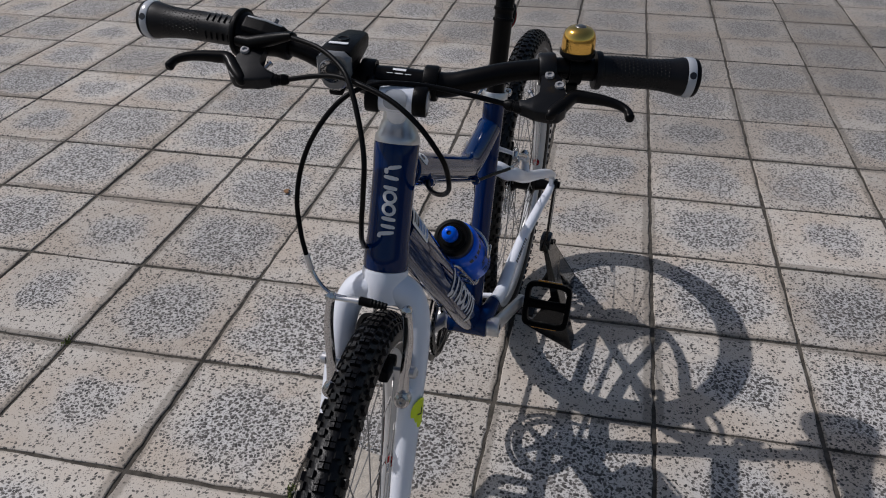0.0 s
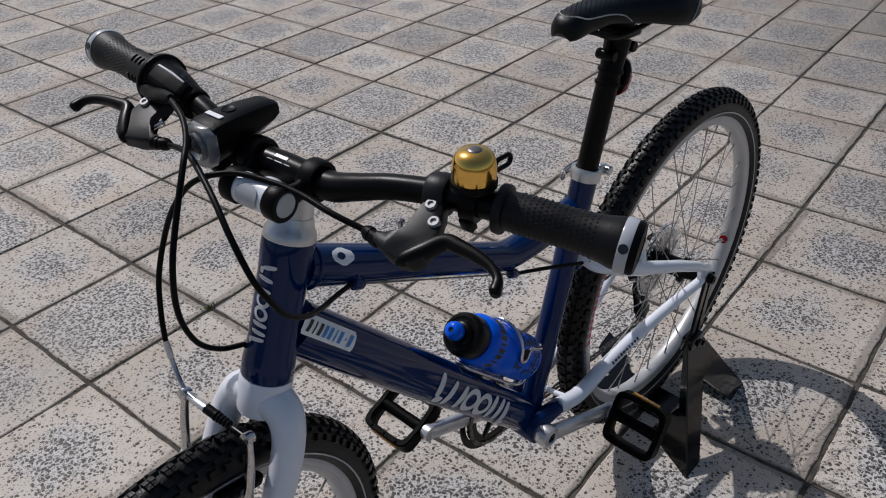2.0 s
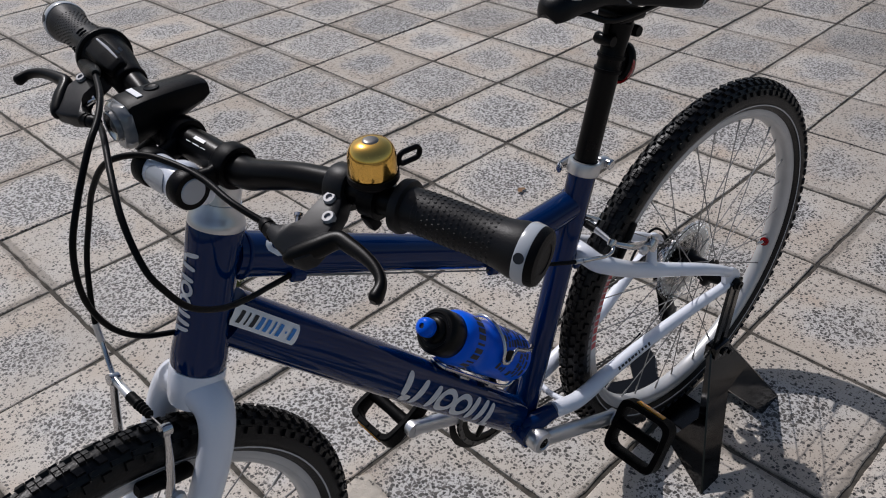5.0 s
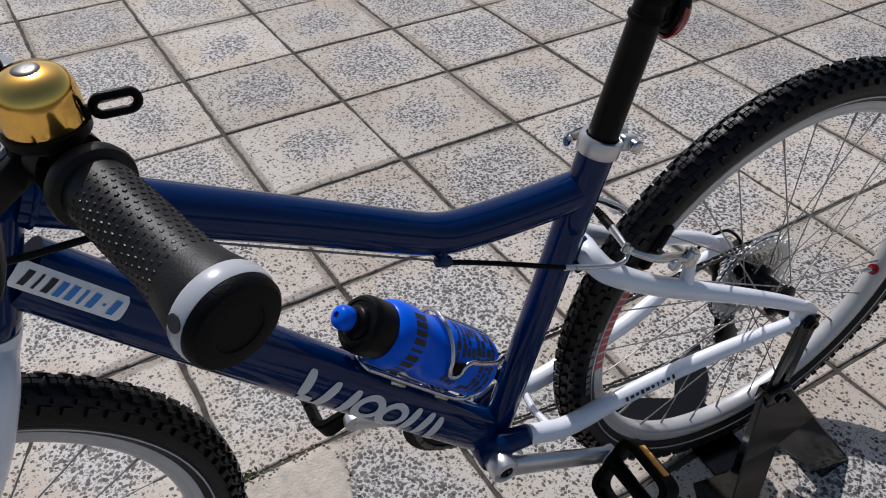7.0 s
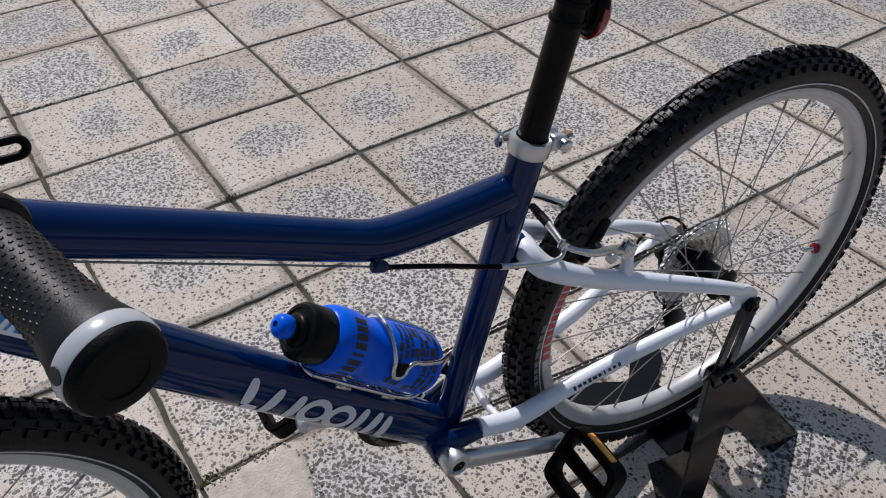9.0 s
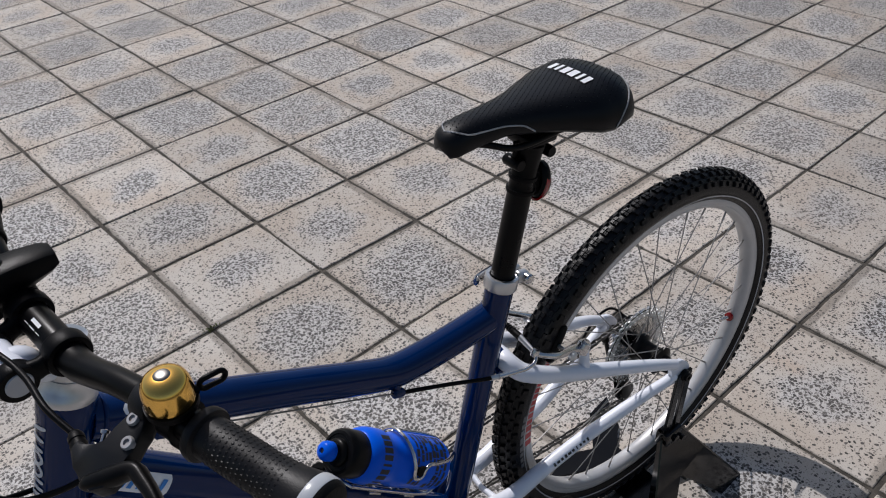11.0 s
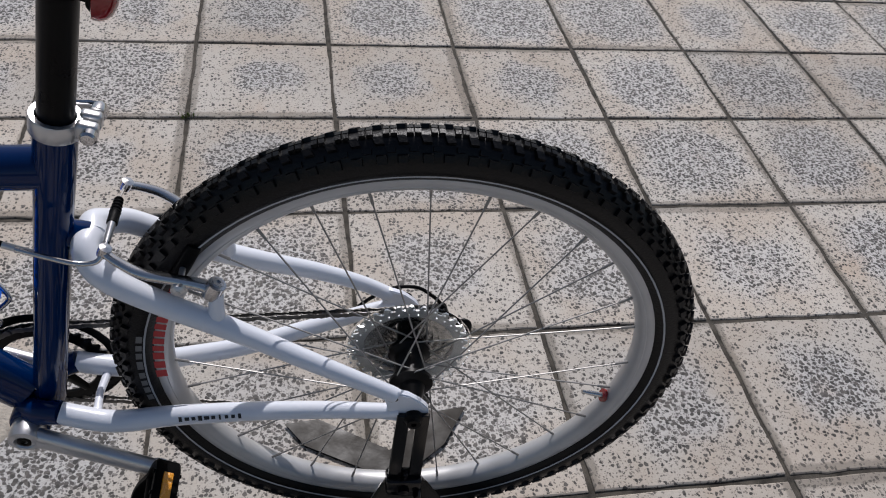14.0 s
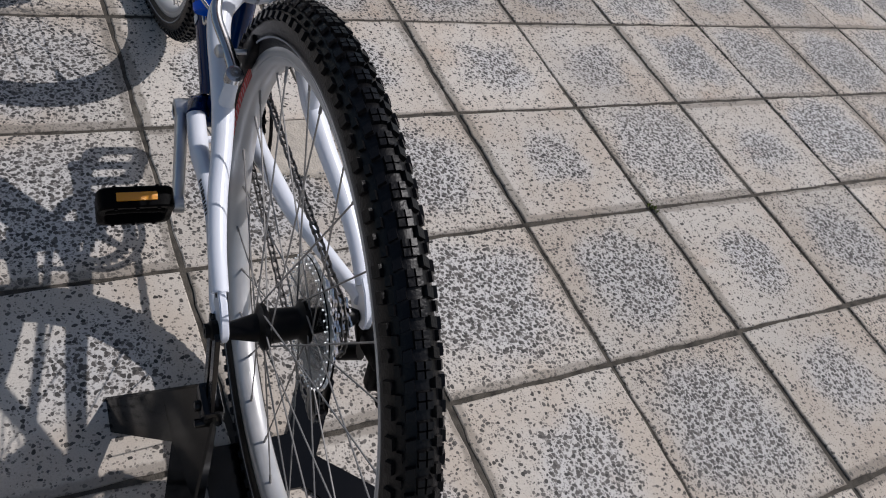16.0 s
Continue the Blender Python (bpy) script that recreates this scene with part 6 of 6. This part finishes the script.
# ---- display stand ----
stand = thing("bike_stand", BIKE, "black lacquered folding steel stand holding the rear axle", "bike stand")


def leg(a, b, wide0, wide1, thick, nrm):
    """A flat steel blade from a to b."""
    a, b = Vector(a), Vector(b)
    way = (b - a).normalized()
    side = way.cross(Vector(nrm)).normalized()
    up_ = side.cross(way).normalized()
    bmm = bmesh.new()
    vs = []
    for h in (-thick / 2, thick / 2):
        for p, w in ((a, wide0), (b, wide1)):
            for s_ in (-1, 1):
                vs.append(bmm.verts.new(p + side * (s_ * w / 2) + up_ * h))
    for f in ((0, 1, 3, 2), (4, 6, 7, 5), (0, 4, 5, 1), (2, 3, 7, 6), (0, 2, 6, 4), (1, 5, 7, 3)):
        bmm.faces.new([vs[i] for i in f])
    bmesh.ops.bevel(bmm, geom=list(bmm.edges), offset=0.0008, segments=1, affect="EDGES")
    return bmm


def folded_side():
    """One side of the stand: an upside-down V of sheet steel leaning outwards, and along each outer edge a flange folded inwards down to the floor."""
    plates = []
    v = {"tf": (0.017, 0.0685, 0.190), "ff": (0.127, 0.159, 0.002), "fi": (0.080, 0.158, 0.002), "notch": (0.000, 0.104, 0.108), "ri": (-0.100, 0.130, 0.002), "rr": (-0.156, 0.125, 0.002), "tr": (-0.017, 0.0685, 0.190)}
    v = {k: Vector(q) for k, q in v.items()}
    th = Vector((0, 0.0034, 0.0014))
    b = bmesh.new()
    apex = v["notch"]
    mid_f, mid_r = v["tf"].lerp(v["ff"], 0.42), v["tr"].lerp(v["rr"], 0.42)
    for poly in ((v["tf"], mid_f, apex, mid_r, v["tr"]), (mid_f, v["ff"], v["fi"], apex), (apex, v["ri"], v["rr"], mid_r)):
        lo = [b.verts.new(q - th) for q in poly]
        hi = [b.verts.new(q) for q in poly]
        n_ = len(poly)
        b.faces.new(hi)
        b.faces.new(lo[::-1])
        for i in range(n_):
            b.faces.new((lo[i], lo[(i + 1) % n_], hi[(i + 1) % n_], hi[i]))
    bmesh.ops.remove_doubles(b, verts=b.verts, dist=0.0003)
    plates.append(b)
    for top, toe, foot in ((v["tf"], v["ff"], Vector((0.073, 0.056, 0.004))), (v["tr"], v["rr"], Vector((-0.088, 0.052, 0.004)))):
        b = bmesh.new()
        a0, a1 = top.lerp(toe, 0.05), top.lerp(toe, 0.45)
        inward = (foot - a1).normalized()
        poly = [a0, a0 + inward * 0.010, a1 + inward * 0.022, foot.lerp(a1, 0.12), foot, toe]
        nrm = (toe - a0).cross(foot - a0).normalized() * 0.0017
        lo, hi = [b.verts.new(q - nrm) for q in poly], [b.verts.new(q + nrm) for q in poly]
        n_ = len(poly)
        b.faces.new(hi)
        b.faces.new(lo[::-1])
        for i in range(n_):
            b.faces.new((lo[i], lo[(i + 1) % n_], hi[(i + 1) % n_], hi[i]))
        plates.append(b)
    return plates


face, flange_f, flange_r = folded_side()
side_plate = part("side_plate", face, STANDM, stand, "folded black steel side with two splayed feet", sharp=25)
part("flange", flange_f, STANDM, side_plate, sharp=25)
part("flange", flange_r, STANDM, side_plate, sharp=25)
bm = bmesh.new()
plate(bm, [(0.100, -0.128), (0.146, -0.120), (0.117, -0.085), (0.036, -0.048), (0.036, 0.060), (-0.036, 0.060), (-0.037, -0.053), (-0.077, -0.086), (-0.113, -0.149), (-0.056, -0.139), (0.0, -0.077)][::-1], 0.0034, Matrix.Translation((0, 0, 0.0030)))
part("base_plate", bm, STANDM, stand, "flat black steel foot plate under the wheel", sharp=25)
for dx in (-0.0115, 0.0115):
    part("upright", leg((dx, 0.070, 0.165), (dx * 0.85, 0.0765, 0.318), 0.014, 0.013, 0.005, Vector((0, 1, 0))), STANDM, stand, "narrow upright")
bm = bmesh.new()
box(bm, (0, 0.069, 0.176), (0.040, 0.022, 0.030), None, 0.004)
lathe(bm, [(0, -0.012), (0.006, -0.012), (0.006, 0.014), (0, 0.015)], (0, 0.071, 0.178), (0, 1, 0), 14)
lathe(bm, [(0, -0.004), (0.0048, -0.004), (0.0048, 0.013), (0, 0.014)], (-0.016, 0.074, 0.170), (0, 1, 0), 10)
part("hinge_block", bm, STANDM, stand)

# ---- small things in the joints ----
def weed(x, y, n_, seed):
    r_ = random.Random(seed)
    b = bmesh.new()
    for k in range(n_):
        cx, cy = x + r_.gauss(0, 0.008), y + r_.gauss(0, 0.004)
        a, h, w = r_.uniform(0, 6.28), r_.uniform(0.004, 0.011), r_.uniform(0.0012, 0.0024)
        e = Vector((math.cos(a), math.sin(a), 0))
        t = Vector((-e.y, e.x, 0))
        p = Vector((cx, cy, -0.003))
        q = p + e * h * 0.6 + Vector((0, 0, h))
        m_ = p.lerp(q, 0.5) + Vector((0, 0, 0.0015))
        v = [b.verts.new(p), b.verts.new(m_ + t * w), b.verts.new(q), b.verts.new(m_ - t * w)]
        b.faces.new(v)
    ob = link("weed_tuft", b, WEED, None, smooth=False)
    tagged(ob, "tiny green weed tuft growing in a paving joint", "weed", "weeds in the joints", kind="")


weed(0.585, 0.600, 46, 1)
weed(0.30, -0.006, 40, 2)
weed(1.20, 0.604, 40, 3)
bm = bmesh.new()
ring = [(0.0, 0.0), (0.012, 0.006), (0.022, 0.004), (0.034, 0.010), (0.040, 0.002), (0.032, -0.006), (0.020, -0.009), (0.008, -0.005)]
lo_ = [bm.verts.new((-0.436 + 0.8 * x, 0.208 + y, 0.0012 + 0.004 * math.sin(60 * x) + 0.002)) for x, y in ring]
bm.faces.new(lo_)
leaf = link("dry_leaf", bm, LEAF, None, smooth=False)
sol = leaf.modifiers.new("thick", "SOLIDIFY")
sol.thickness = 0.0008
tagged(leaf, "small brown dry leaf lying on a tile", "leaf")

# mortar that fills the broken corner of one tile, with loose crumbs along the joint
r_ = random.Random(8)
bm = bmesh.new()
rim_ = [(0.598, 0.607), (0.560, 0.606), (0.515, 0.606), (0.468, 0.605), (0.452, 0.612), (0.457, 0.640), (0.462, 0.672), (0.474, 0.705), (0.480, 0.740), (0.500, 0.772), (0.545, 0.790), (0.596, 0.796)]
rows_ = []
for f, z in ((1.0, -0.002), (0.985, 0.0018), (0.80, 0.0032), (0.55, 0.0026), (0.28, 0.0034)):
    rows_.append([bm.verts.new((0.530 + (x - 0.530) * f + r_.uniform(-0.002, 0.002), 0.690 + (y - 0.690) * f + r_.uniform(-0.002, 0.002), z + r_.uniform(-0.0005, 0.0005))) for x, y in rim_])
for p, q in zip(rows_, rows_[1:]):
    for k in range(12):
        bm.faces.new((p[k], p[(k + 1) % 12], q[(k + 1) % 12], q[k]))
bm.faces.new(rows_[-1])
patch = link("mortar_patch", bm, PATCH, pavement, sharp=60)
tagged(patch, "rough pale mortar filling a broken tile corner")
bm = bmesh.new()
for k in range(70):
    x, y = (0.455 + 0.14 * r_.random(), 0.6035 + abs(r_.gauss(0, 0.008))) if k < 48 else (0.457 + r_.uniform(-0.006, 0.012), 0.61 + 0.10 * r_.random())
    q = r_.uniform(0.0008, 0.0024)
    made = bmesh.ops.create_icosphere(bm, subdivisions=1, radius=q)["verts"]
    bmesh.ops.transform(bm, matrix=pose(x, y, 0.003 + q * 0.2, r_.uniform(0, 360), r_.uniform(0, 360), 0) @ Matrix.Diagonal((1.3, 0.9, 0.7, 1)), verts=made)
tagged(link("mortar_crumbs", bm, PATCH, pavement, smooth=False), "loose crumbs of mortar", kind="stuff")

# ---- tiles, last ----
lay_tiles()
